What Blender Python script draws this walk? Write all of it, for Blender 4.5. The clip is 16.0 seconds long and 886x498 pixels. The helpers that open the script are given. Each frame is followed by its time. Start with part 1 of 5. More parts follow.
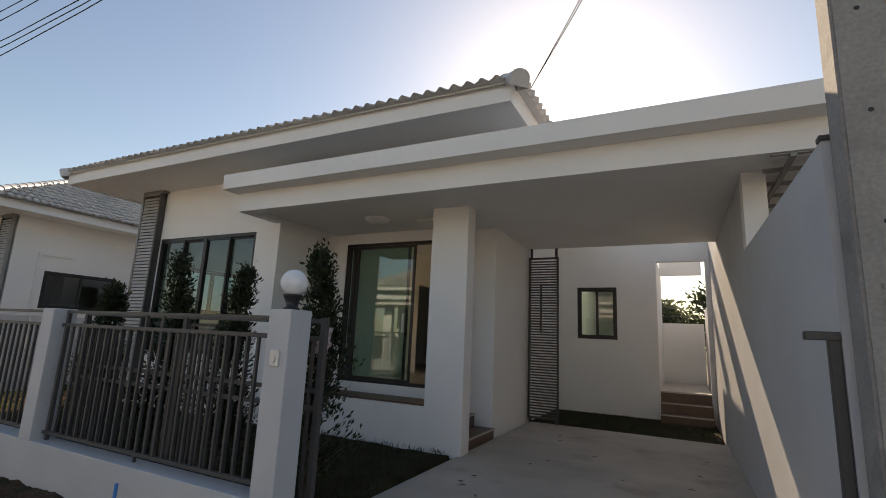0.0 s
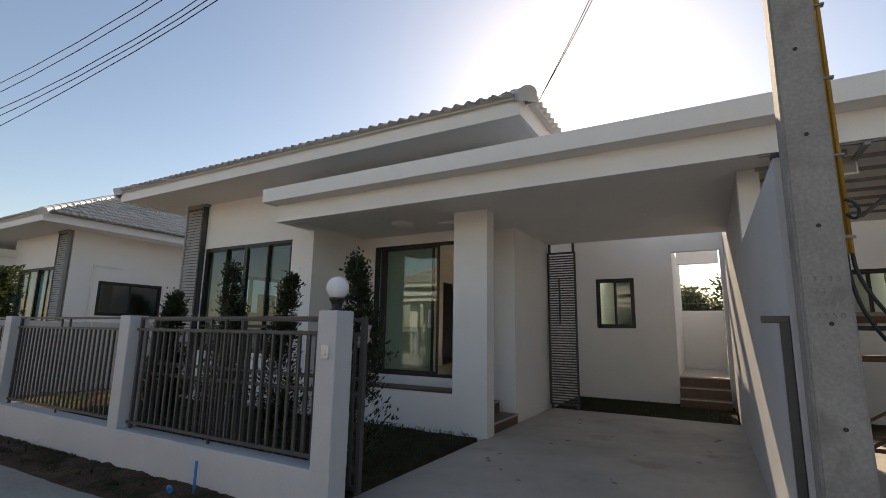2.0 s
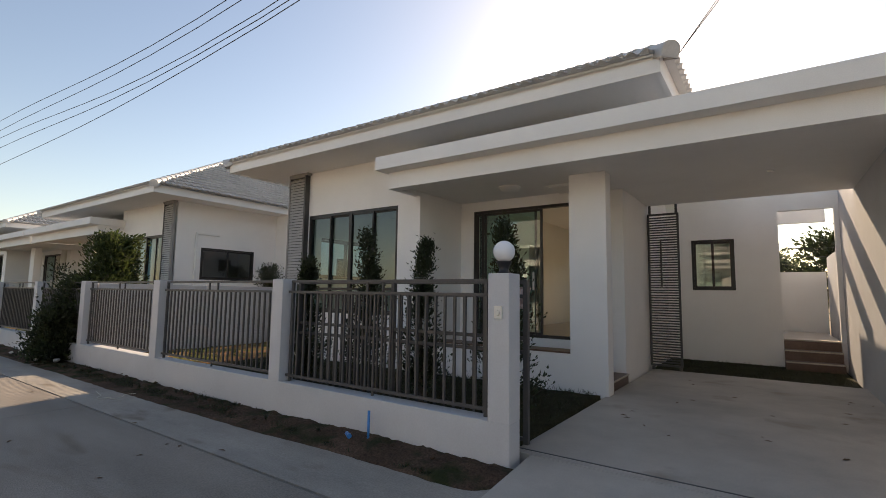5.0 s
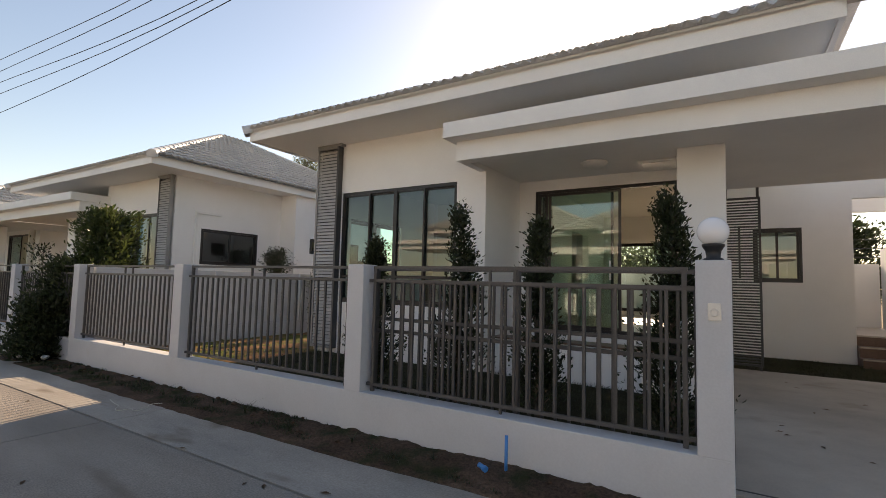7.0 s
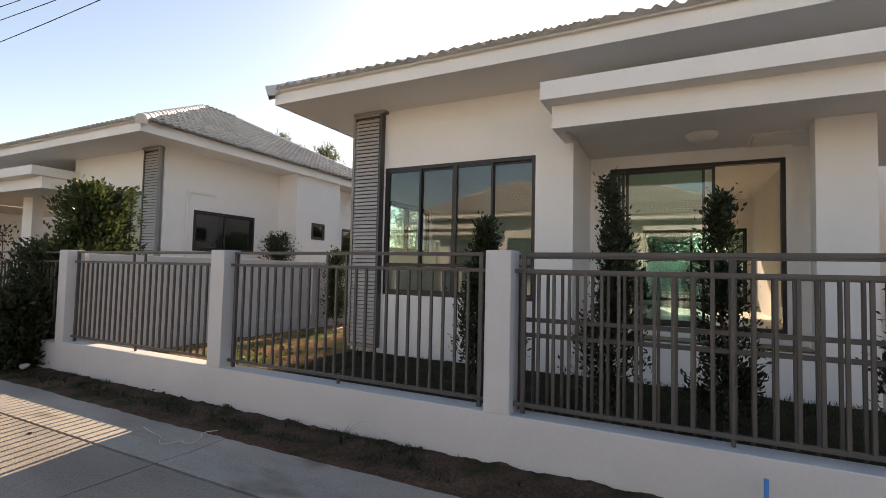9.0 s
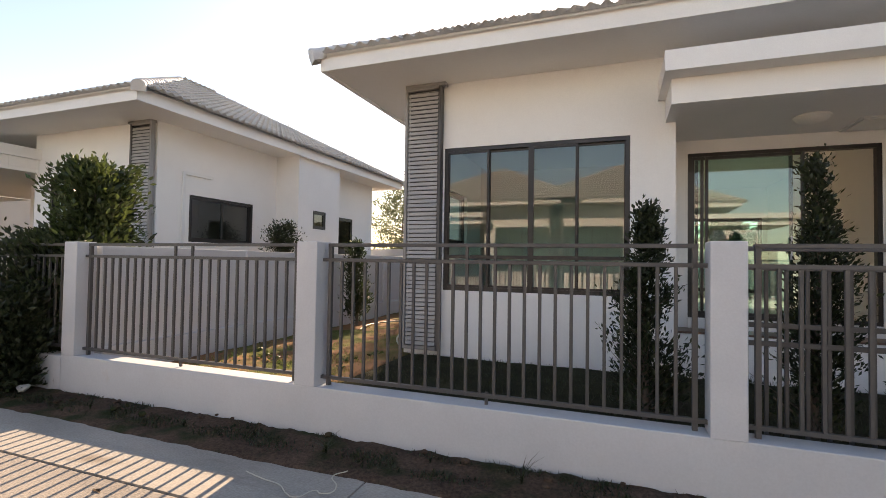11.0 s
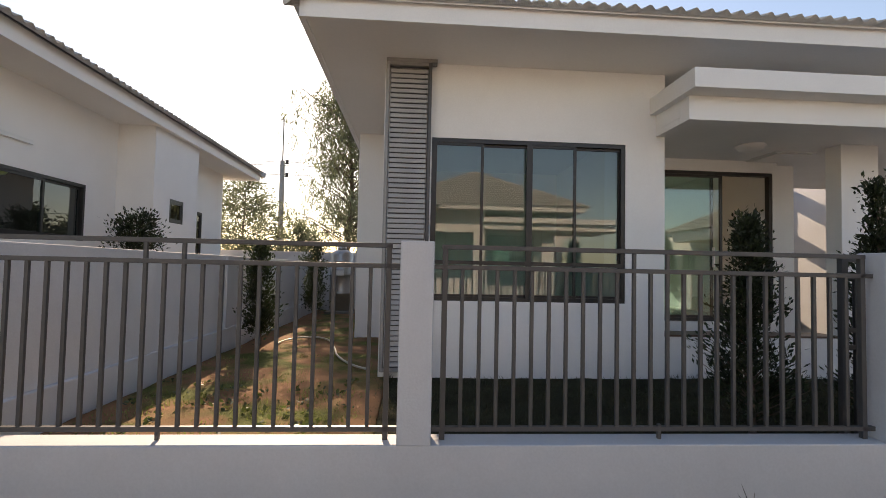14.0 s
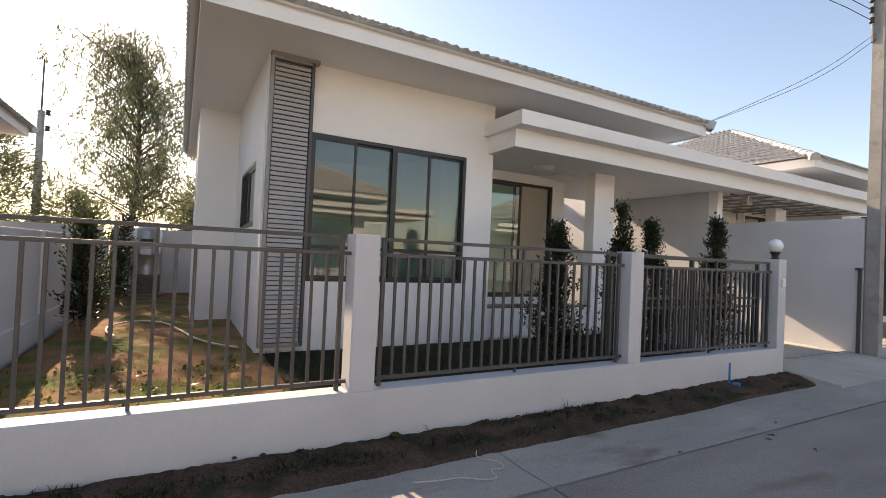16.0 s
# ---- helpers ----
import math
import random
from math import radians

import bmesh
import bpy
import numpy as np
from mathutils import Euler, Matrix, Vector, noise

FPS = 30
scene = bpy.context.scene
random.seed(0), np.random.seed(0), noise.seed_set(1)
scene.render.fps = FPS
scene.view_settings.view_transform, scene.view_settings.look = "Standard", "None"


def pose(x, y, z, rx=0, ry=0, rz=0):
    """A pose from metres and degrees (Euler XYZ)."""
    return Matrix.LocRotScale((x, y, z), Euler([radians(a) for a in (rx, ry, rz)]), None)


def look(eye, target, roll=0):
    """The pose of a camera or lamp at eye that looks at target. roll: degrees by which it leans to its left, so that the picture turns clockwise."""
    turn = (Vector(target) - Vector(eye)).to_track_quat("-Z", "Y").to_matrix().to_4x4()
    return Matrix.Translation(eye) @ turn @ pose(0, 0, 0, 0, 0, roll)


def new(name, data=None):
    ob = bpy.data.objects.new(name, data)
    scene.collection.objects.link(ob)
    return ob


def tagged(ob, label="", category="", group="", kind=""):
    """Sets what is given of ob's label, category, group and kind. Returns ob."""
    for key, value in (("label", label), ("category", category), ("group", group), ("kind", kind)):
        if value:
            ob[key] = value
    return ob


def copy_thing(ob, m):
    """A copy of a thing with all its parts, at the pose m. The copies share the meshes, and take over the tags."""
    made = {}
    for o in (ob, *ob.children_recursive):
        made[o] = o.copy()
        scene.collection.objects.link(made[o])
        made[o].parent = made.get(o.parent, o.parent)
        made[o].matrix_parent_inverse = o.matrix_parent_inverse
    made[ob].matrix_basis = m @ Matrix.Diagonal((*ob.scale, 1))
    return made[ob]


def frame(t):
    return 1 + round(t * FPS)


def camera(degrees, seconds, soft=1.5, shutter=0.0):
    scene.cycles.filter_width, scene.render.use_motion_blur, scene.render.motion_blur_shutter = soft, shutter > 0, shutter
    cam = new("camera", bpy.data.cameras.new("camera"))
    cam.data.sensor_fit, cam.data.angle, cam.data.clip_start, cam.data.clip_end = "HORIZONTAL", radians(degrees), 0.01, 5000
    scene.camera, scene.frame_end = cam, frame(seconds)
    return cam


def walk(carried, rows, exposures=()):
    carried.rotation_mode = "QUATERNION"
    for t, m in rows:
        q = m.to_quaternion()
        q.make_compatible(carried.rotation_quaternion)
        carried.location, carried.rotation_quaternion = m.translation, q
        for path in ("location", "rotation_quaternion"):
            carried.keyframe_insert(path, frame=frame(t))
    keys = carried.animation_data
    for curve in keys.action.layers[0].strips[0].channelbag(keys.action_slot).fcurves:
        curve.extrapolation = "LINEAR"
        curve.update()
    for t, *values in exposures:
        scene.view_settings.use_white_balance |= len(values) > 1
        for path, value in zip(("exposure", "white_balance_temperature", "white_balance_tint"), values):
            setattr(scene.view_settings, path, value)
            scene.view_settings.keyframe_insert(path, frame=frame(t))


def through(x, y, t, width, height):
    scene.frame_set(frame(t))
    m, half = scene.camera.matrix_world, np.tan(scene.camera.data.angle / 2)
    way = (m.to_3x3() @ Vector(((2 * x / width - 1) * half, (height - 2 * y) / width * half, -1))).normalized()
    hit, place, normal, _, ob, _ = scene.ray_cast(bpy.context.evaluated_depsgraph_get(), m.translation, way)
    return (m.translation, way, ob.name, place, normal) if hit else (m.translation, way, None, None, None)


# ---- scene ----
cam = camera(86.4, 16.0, soft=0.75)
METRES, EYE, TILT, LEAN, TURN = 11.2, 1.38, 0.0, 0.0, 26.7
ROWS = [
    (0.0, 0.00109, -0.00061, 0.00082, -0.411, 10.715, -2.575),
    (0.5, -0.00630, -0.01994, 0.00128, -1.848, 10.754, -1.640),
    (1.0, -0.00797, -0.03054, 0.00202, -0.923, 10.601, -0.789),
    (1.5, -0.00189, -0.03989, 0.00182, 0.823, 10.164, -0.740),
    (2.0, 0.00266, -0.04878, -0.00005, 2.676, 9.973, -0.908),
    (2.5, 0.00475, -0.05146, -0.00039, 3.321, 9.288, -1.020),
    (3.0, 0.00591, -0.05810, -0.00113, 2.980, 7.591, -0.883),
    (3.5, -0.00220, -0.06284, -0.00057, 3.907, 6.509, -0.826),
    (4.0, -0.02349, -0.06849, -0.00035, 6.629, 5.879, -1.084),
    (4.5, -0.04959, -0.07466, -0.00013, 7.569, 5.222, -0.760),
    (5.0, -0.08664, -0.06794, -0.00233, 8.111, 5.462, -0.838),
    (5.2, -0.10394, -0.06087, -0.00165, 8.409, 5.682, -1.124),
    (7.5, -0.25623, 0.03263, -0.00289, 4.389, 3.855, -1.470),
    (8.0, -0.29387, 0.05569, -0.00293, 4.751, 3.888, -1.467),
    (8.2, -0.31026, 0.06412, -0.00350, 4.355, 3.540, -1.490),
    (10.3, -0.46109, 0.14818, -0.00321, -6.031, 2.189, -0.587),
    (10.5, -0.47885, 0.15347, -0.00272, -5.688, 1.952, -0.535),
    (11.0, -0.51157, 0.17093, -0.00227, -6.156, 1.529, -0.884),
    (11.5, -0.54292, 0.19539, -0.00294, -7.963, 0.462, -0.629),
    (12.0, -0.57807, 0.21853, -0.00351, -9.816, -0.052, -1.295),
    (12.5, -0.60155, 0.24250, -0.00433, -12.938, -0.489, -1.885),
    (13.0, -0.62578, 0.26646, -0.00202, -17.278, 0.536, -1.717),
    (13.5, -0.65821, 0.28359, -0.00147, -23.088, 1.892, -1.611),
    (14.0, -0.68791, 0.30775, -0.00306, -30.456, 2.375, -1.215),
    (14.5, -0.71835, 0.31954, -0.00065, -38.372, 2.821, -0.337),
    (15.0, -0.75231, 0.31885, 0.00083, -45.888, 2.664, -1.314),
    (15.5, -0.78077, 0.31054, -0.00015, -51.645, 1.380, -2.131),
    (16.0, -0.80932, 0.30677, -0.00200, -55.830, 1.000, -2.571),
]
walk(cam, [(t, pose(0, 0, EYE, TILT, LEAN, TURN) @ pose(METRES * x, METRES * y, METRES * z, 90 + pitch, roll, yaw)) for t, x, y, z, yaw, pitch, roll in ROWS],
     [(0.0, 0.40, 7500, 14), (2.0, 0.40, 7300, 14), (3.5, 0.70, 7650, 15), (5.0, 0.65, 7750, 16), (7.5, 0.84, 8050, 17), (8.2, 0.89, 8050, 17), (10.5, 1.24, 7850, 19), (12.5, 1.32, 7850, 19), (13.5, 1.05, 7700, 18), (14.5, 0.82, 7500, 18), (15.0, 0.82, 7500, 18), (16.0, 1.15, 7600, 18)])

# ---- light ----
SUN = Vector((-0.39, 1.86, 1.0)).normalized()
world = bpy.data.worlds.new("world")
scene.world = world
world.use_nodes = True
wn = world.node_tree.nodes
sky = wn.new("ShaderNodeTexSky")
sky.sky_type = "NISHITA"
sky.sun_disc = False
sky.sun_elevation = math.asin(SUN.z)
sky.sun_rotation = math.atan2(SUN.x, SUN.y)
sky.air_density, sky.dust_density, sky.ozone_density = 1.1, 0.5, 1.3
wn["Background"].inputs["Strength"].default_value = 0.115
world.node_tree.links.new(sky.outputs[0], wn["Background"].inputs["Color"])
sun = new("sun", bpy.data.lights.new("sun", "SUN"))
sun.data.energy, sun.data.angle, sun.data.color = 4.8, radians(0.45), (1.0, 0.85, 0.66)
sun.matrix_world = look(SUN * 60, (0, 0, 0))


# ---- materials ----
def nodes_of(name):
    m = bpy.data.materials.new(name)
    m.use_nodes = True
    return m, m.node_tree.nodes, m.node_tree.links, m.node_tree.nodes["Principled BSDF"]


def surface(name, base, rough=0.6, metal=0.0, fine=60.0, coarse=1.2, amount=0.10, stain=0.12, bump=0.15, depth=0.004, rand=0.0, stretch=(1, 1, 1), dirt=None, spec=0.5):
    """A plain surface with fine grain, broad blotches and a little relief, all in metres."""
    m, n, l, p = nodes_of(name)
    geo = n.new("ShaderNodeNewGeometry")
    mp = n.new("ShaderNodeMapping")
    mp.inputs["Scale"].default_value = stretch
    l.new(geo.outputs["Position"], mp.inputs["Vector"])
    n1, n2 = n.new("ShaderNodeTexNoise"), n.new("ShaderNodeTexNoise")
    n1.inputs["Scale"].default_value, n1.inputs["Detail"].default_value = fine, 4
    n2.inputs["Scale"].default_value, n2.inputs["Detail"].default_value = coarse, 6
    n2.inputs["Roughness"].default_value = 0.62
    for q in (n1, n2):
        l.new(mp.outputs[0], q.inputs["Vector"])
    col = None
    for q, a in ((n1, amount), (n2, stain)):
        r = n.new("ShaderNodeMapRange")
        r.inputs["From Min"].default_value, r.inputs["From Max"].default_value = 0.3, 0.7
        r.inputs["To Min"].default_value, r.inputs["To Max"].default_value = 1 - a, 1 + a
        l.new(q.outputs["Fac"], r.inputs["Value"])
        if col is None:
            col = r.outputs[0]
        else:
            mul = n.new("ShaderNodeMath")
            mul.operation = "MULTIPLY"
            l.new(col, mul.inputs[0]), l.new(r.outputs[0], mul.inputs[1])
            col = mul.outputs[0]
    if rand:
        info, r = n.new("ShaderNodeObjectInfo"), n.new("ShaderNodeMapRange")
        r.inputs["To Min"].default_value, r.inputs["To Max"].default_value = 1 - rand, 1 + rand
        l.new(info.outputs["Random"], r.inputs["Value"])
        mul = n.new("ShaderNodeMath")
        mul.operation = "MULTIPLY"
        l.new(col, mul.inputs[0]), l.new(r.outputs[0], mul.inputs[1])
        col = mul.outputs[0]
    vm = n.new("ShaderNodeVectorMath")
    vm.operation = "SCALE"
    vm.inputs[0].default_value = base
    l.new(col, vm.inputs["Scale"])
    out = vm.outputs[0]
    if dirt:
        tint, level, scale = dirt
        n3, r3, mx = n.new("ShaderNodeTexNoise"), n.new("ShaderNodeMapRange"), n.new("ShaderNodeMix")
        n3.inputs["Scale"].default_value, n3.inputs["Detail"].default_value = scale, 8
        l.new(mp.outputs[0], n3.inputs["Vector"])
        r3.inputs["From Min"].default_value, r3.inputs["From Max"].default_value = level, level + 0.16
        l.new(n3.outputs["Fac"], r3.inputs["Value"])
        mx.data_type = "RGBA"
        mx.inputs["B"].default_value = (*tint, 1)
        l.new(r3.outputs[0], mx.inputs["Factor"]), l.new(out, mx.inputs["A"])
        out = mx.outputs["Result"]
    l.new(out, p.inputs["Base Color"])
    p.inputs["Roughness"].default_value, p.inputs["Metallic"].default_value = rough, metal
    p.inputs["Specular IOR Level"].default_value = spec
    if bump:
        b = n.new("ShaderNodeBump")
        b.inputs["Strength"].default_value, b.inputs["Distance"].default_value = bump, depth
        l.new(n1.outputs["Fac"], b.inputs["Height"])
        l.new(b.outputs[0], p.inputs["Normal"])
    return m


def glazing(name, tint, gloss=0.16):
    """A tinted pane: clear body with a mirror-like gloss that grows towards grazing view."""
    m, n, l, p = nodes_of(name)
    n.remove(p)
    tr, gl, mx, fr = n.new("ShaderNodeBsdfTransparent"), n.new("ShaderNodeBsdfGlossy"), n.new("ShaderNodeMixShader"), n.new("ShaderNodeLayerWeight")
    fr.inputs["Blend"].default_value = 0.5
    pw, ml = n.new("ShaderNodeMath"), n.new("ShaderNodeMath")
    pw.operation, ml.operation = "POWER", "MULTIPLY_ADD"
    pw.inputs[1].default_value, ml.inputs[1].default_value, ml.inputs[2].default_value = 4.0, 1 - gloss, gloss
    l.new(fr.outputs["Facing"], pw.inputs[0]), l.new(pw.outputs[0], ml.inputs[0])
    tr.inputs["Color"].default_value = (*tint, 1)
    gl.inputs["Roughness"].default_value = 0.0
    l.new(ml.outputs[0], mx.inputs[0]), l.new(tr.outputs[0], mx.inputs[1]), l.new(gl.outputs[0], mx.inputs[2])
    l.new(mx.outputs[0], n["Material Output"].inputs["Surface"])
    return m


def foliage(name, base, through):
    """Leaves: each leaf its own shade, a waxy face, some light let through."""
    m, n, l, p = nodes_of(name)
    geo, r, vm = n.new("ShaderNodeNewGeometry"), n.new("ShaderNodeMapRange"), n.new("ShaderNodeVectorMath")
    r.inputs["To Min"].default_value, r.inputs["To Max"].default_value = 0.55, 1.5
    l.new(geo.outputs["Random Per Island"], r.inputs["Value"])
    vm.operation = "SCALE"
    vm.inputs[0].default_value = base
    l.new(r.outputs[0], vm.inputs["Scale"])
    l.new(vm.outputs[0], p.inputs["Base Color"])
    p.inputs["Roughness"].default_value = 0.42
    t, mx, vt = n.new("ShaderNodeBsdfTranslucent"), n.new("ShaderNodeMixShader"), n.new("ShaderNodeVectorMath")
    vt.operation = "SCALE"
    vt.inputs[0].default_value = through
    l.new(r.outputs[0], vt.inputs["Scale"]), l.new(vt.outputs[0], t.inputs["Color"])
    mx.inputs[0].default_value = 0.35
    l.new(p.outputs[0], mx.inputs[1]), l.new(t.outputs[0], mx.inputs[2])
    l.new(mx.outputs[0], n["Material Output"].inputs["Surface"])
    return m


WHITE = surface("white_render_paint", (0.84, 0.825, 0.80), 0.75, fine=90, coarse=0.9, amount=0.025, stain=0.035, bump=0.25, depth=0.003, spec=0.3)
# white paint greyed and cooled to hold bluish shade, with beige stains on top
SHADE_WHITE = surface("white_paint_with_cool_shade", (0.575, 0.58, 0.595), 0.7, fine=70, coarse=1.4, amount=0.03, stain=0.05, bump=0.3, depth=0.004, spec=0.3, dirt=((0.50, 0.44, 0.37), 0.70, 2.2))
SOFFIT = surface("white_ceiling_board_paint", (0.84, 0.82, 0.79), 0.8, fine=40, coarse=0.6, amount=0.015, stain=0.03, bump=0.05, spec=0.3)
CREAM = surface("cream_interior_paint", (0.80, 0.765, 0.70), 0.8, fine=60, coarse=0.7, amount=0.02, stain=0.03, bump=0.05, spec=0.3)
STEEL = surface("grey_painted_steel", (0.072, 0.068, 0.067), 0.45, fine=120, coarse=3.0, amount=0.06, stain=0.10, bump=0.08, depth=0.001)
LOUVRE = surface("grey_painted_louvre", (0.27, 0.26, 0.25), 0.5, fine=110, coarse=3.0, amount=0.05, stain=0.08, bump=0.08, depth=0.001)
# louvre grey raised to include the sky light that the slats catch
SLAT = surface("sky_lightened_grey_slat", (0.38, 0.368, 0.352), 0.45, fine=110, coarse=3.0, amount=0.05, stain=0.08, bump=0.08, depth=0.001)
FRAME = surface("black_brown_aluminium", (0.022, 0.019, 0.018), 0.38, fine=150, coarse=4.0, amount=0.06, stain=0.08, bump=0.0)
GUTTER = surface("pale_cast_gutter", (0.35, 0.32, 0.28), 0.85, fine=120, coarse=2.2, amount=0.16, stain=0.2, bump=0.6, depth=0.004, stretch=(0.4, 1, 1), dirt=((0.20, 0.165, 0.13), 0.60, 3.2), spec=0.25)
CONCRETE = surface("grey_broomed_concrete", (0.275, 0.243, 0.208), 0.85, fine=130, coarse=1.6, amount=0.24, stain=0.22, bump=0.7, depth=0.005, stretch=(0.32, 1, 1), dirt=((0.19, 0.155, 0.122), 0.60, 2.6), spec=0.25)
DRIVE = surface("pale_floated_concrete", (0.47, 0.435, 0.385), 0.8, fine=110, coarse=0.8, amount=0.09, stain=0.2, bump=0.4, depth=0.004, dirt=((0.31, 0.25, 0.20), 0.585, 1.3), spec=0.25)
POLE = surface("cast_concrete_pole", (0.33, 0.315, 0.295), 0.85, fine=55, coarse=2.2, amount=0.12, stain=0.16, bump=0.5, depth=0.004, dirt=((0.20, 0.185, 0.17), 0.60, 4.0), spec=0.25)
SOIL = surface("brown_dry_soil", (0.095, 0.062, 0.044), 0.95, fine=45, coarse=2.2, amount=0.35, stain=0.35, bump=1.0, depth=0.02, dirt=((0.036, 0.042, 0.018), 0.50, 3.2), spec=0.1)
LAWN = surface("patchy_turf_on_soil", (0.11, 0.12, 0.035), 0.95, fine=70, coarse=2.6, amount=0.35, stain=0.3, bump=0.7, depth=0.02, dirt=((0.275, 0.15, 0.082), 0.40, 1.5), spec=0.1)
# turf colour lowered to carry the shade beside and behind the house
SHADE_TURF = surface("shade_darkened_turf", (0.042, 0.040, 0.022), 0.95, fine=80, coarse=2.5, amount=0.45, stain=0.35, bump=1.0, depth=0.02, dirt=((0.045, 0.033, 0.022), 0.58, 3.0), spec=0.1)
EARTH = surface("bare_earth", (0.24, 0.18, 0.12), 0.95, fine=20, coarse=0.2, amount=0.2, stain=0.3, bump=0.6, depth=0.02, spec=0.1)
TILE = surface("grey_concrete_roof_tile", (0.54, 0.525, 0.51), 0.40, fine=60, coarse=1.0, amount=0.06, stain=0.10, bump=0.15, depth=0.002, rand=0.10, spec=0.5)
BROWN_TILE = surface("brown_ceramic_step_tile", (0.135, 0.078, 0.055), 0.4, fine=30, coarse=3.0, amount=0.15, stain=0.15, bump=0.1, depth=0.002, rand=0.06)
BEIGE_TILE = surface("beige_floor_tile", (0.52, 0.46, 0.39), 0.35, fine=30, coarse=2.0, amount=0.05, stain=0.07, bump=0.05, depth=0.001, rand=0.04)
GLASS = glazing("green_tinted_glass", (0.60, 0.81, 0.79), 0.105)
DARK_GLASS = glazing("dark_tinted_glass", (0.16, 0.185, 0.19), 0.10)
LEAF = foliage("glossy_dark_leaf", (0.034, 0.042, 0.020), (0.040, 0.060, 0.018))
LEAF_LIGHT = foliage("yellow_green_leaf", (0.060, 0.078, 0.028), (0.085, 0.115, 0.03))
LEAF_DUSTY = foliage("dusty_grey_green_leaf", (0.15, 0.165, 0.095), (0.21, 0.235, 0.12))
BARK = surface("grey_brown_bark", (0.13, 0.10, 0.075), 0.9, fine=40, coarse=6.0, amount=0.25, stain=0.2, bump=0.8, depth=0.01)


# ---- building blocks ----
def box(bm, x0, x1, y0, y1, z0, z1, bevel=0.0):
    """An upright block between those limits, its edges rounded by bevel."""
    if x0 > x1: x0, x1 = x1, x0
    if y0 > y1: y0, y1 = y1, y0
    vs = [bm.verts.new((x, y, z)) for z in (z0, z1) for x, y in ((x0, y0), (x1, y0), (x1, y1), (x0, y1))]
    fs = [bm.faces.new([vs[i] for i in f]) for f in ((3, 2, 1, 0), (4, 5, 6, 7), (0, 1, 5, 4), (1, 2, 6, 5), (2, 3, 7, 6), (3, 0, 4, 7))]
    if bevel:
        bmesh.ops.bevel(bm, geom=list({e for f in fs for e in f.edges}), offset=bevel, segments=2, affect="EDGES", profile=0.5)
    return bm


def tube(bm, a, b, ra, rb=None, sides=10, cap=True):
    """A round bar from a to b."""
    a, b, rb = Vector(a), Vector(b), ra if rb is None else rb
    q = (b - a).to_track_quat("Z", "Y")
    rings = [[bm.verts.new(p + q @ Vector((r * math.cos(k * math.tau / sides), r * math.sin(k * math.tau / sides), 0))) for k in range(sides)] for p, r in ((a, ra), (b, rb))]
    for k in range(sides):
        bm.faces.new((rings[0][k], rings[0][(k + 1) % sides], rings[1][(k + 1) % sides], rings[1][k])).smooth = True
    if cap:
        bm.faces.new(rings[0][::-1]), bm.faces.new(rings[1])
    return bm


def lathe(bm, profile, centre, sides=24):
    """A turned shape: (radius, height) pairs round an upright axis."""
    rings = [[bm.verts.new((centre[0] + r * math.cos(k * math.tau / sides), centre[1] + r * math.sin(k * math.tau / sides), centre[2] + z)) for k in range(sides)] for r, z in profile]
    for i in range(len(rings) - 1):
        for k in range(sides):
            bm.faces.new((rings[i][k], rings[i][(k + 1) % sides], rings[i + 1][(k + 1) % sides], rings[i + 1][k])).smooth = True
    bm.faces.new(rings[0][::-1]), bm.faces.new(rings[-1])
    return bm


def weld(bm):
    """Joins the cells of a wall into one shell and drops the faces inside it."""
    bmesh.ops.remove_doubles(bm, verts=bm.verts, dist=1e-4)
    bm.verts.index_update()
    seen = {}
    for f in bm.faces:
        seen.setdefault(frozenset(v.index for v in f.verts), []).append(f)
    bmesh.ops.delete(bm, geom=[f for fs in seen.values() if len(fs) > 1 for f in fs], context="FACES")
    return bm


def wall_x(bm, y0, y1, x0, x1, z0, z1, holes=()):
    """A wall that runs along x, with openings (x0, x1, z0, z1)."""
    xs = sorted({x0, x1, *[h[0] for h in holes], *[h[1] for h in holes]})
    zs = sorted({z0, z1, *[h[2] for h in holes], *[h[3] for h in holes]})
    for xa, xb in zip(xs, xs[1:]):
        for za, zb in zip(zs, zs[1:]):
            if not any(h[0] <= xa and xb <= h[1] and h[2] <= za and zb <= h[3] for h in holes):
                box(bm, xa, xb, y0, y1, za, zb)
    return weld(bm)


def wall_y(bm, x0, x1, y0, y1, z0, z1, holes=()):
    """A wall that runs along y, with openings (y0, y1, z0, z1)."""
    ys = sorted({y0, y1, *[h[0] for h in holes], *[h[1] for h in holes]})
    zs = sorted({z0, z1, *[h[2] for h in holes], *[h[3] for h in holes]})
    for ya, yb in zip(ys, ys[1:]):
        for za, zb in zip(zs, zs[1:]):
            if not any(h[0] <= ya and yb <= h[1] and h[2] <= za and zb <= h[3] for h in holes):
                box(bm, x0, x1, ya, yb, za, zb)
    return weld(bm)


def mesh_of(name, bm, material):
    me = bpy.data.meshes.new(name)
    bm.normal_update()
    bm.to_mesh(me)
    bm.free()
    me.materials.append(material)
    return me


def thing(name, place, label, category, group="", kind=""):
    """The empty at a thing's base that carries its parts."""
    ob = new(name)
    ob.matrix_basis = Matrix.Translation(place)
    ob.empty_display_size = 0.2
    return tagged(ob, label, category, group, kind)


def attach(ob, parent):
    ob.parent = parent
    if parent.type == "EMPTY":
        ob.matrix_parent_inverse = parent.matrix_basis.inverted()
    elif parent.parent is not None:
        ob.matrix_parent_inverse = parent.matrix_basis.inverted()
    return ob


def part(name, bm, material, parent, label=""):
    return tagged(attach(new(name, mesh_of(name, bm, material)), parent), label)


def piece(name, me, m, parent):
    """One more object on a mesh that others share."""
    ob = new(name, me)
    ob.matrix_basis = m
    return attach(ob, parent)


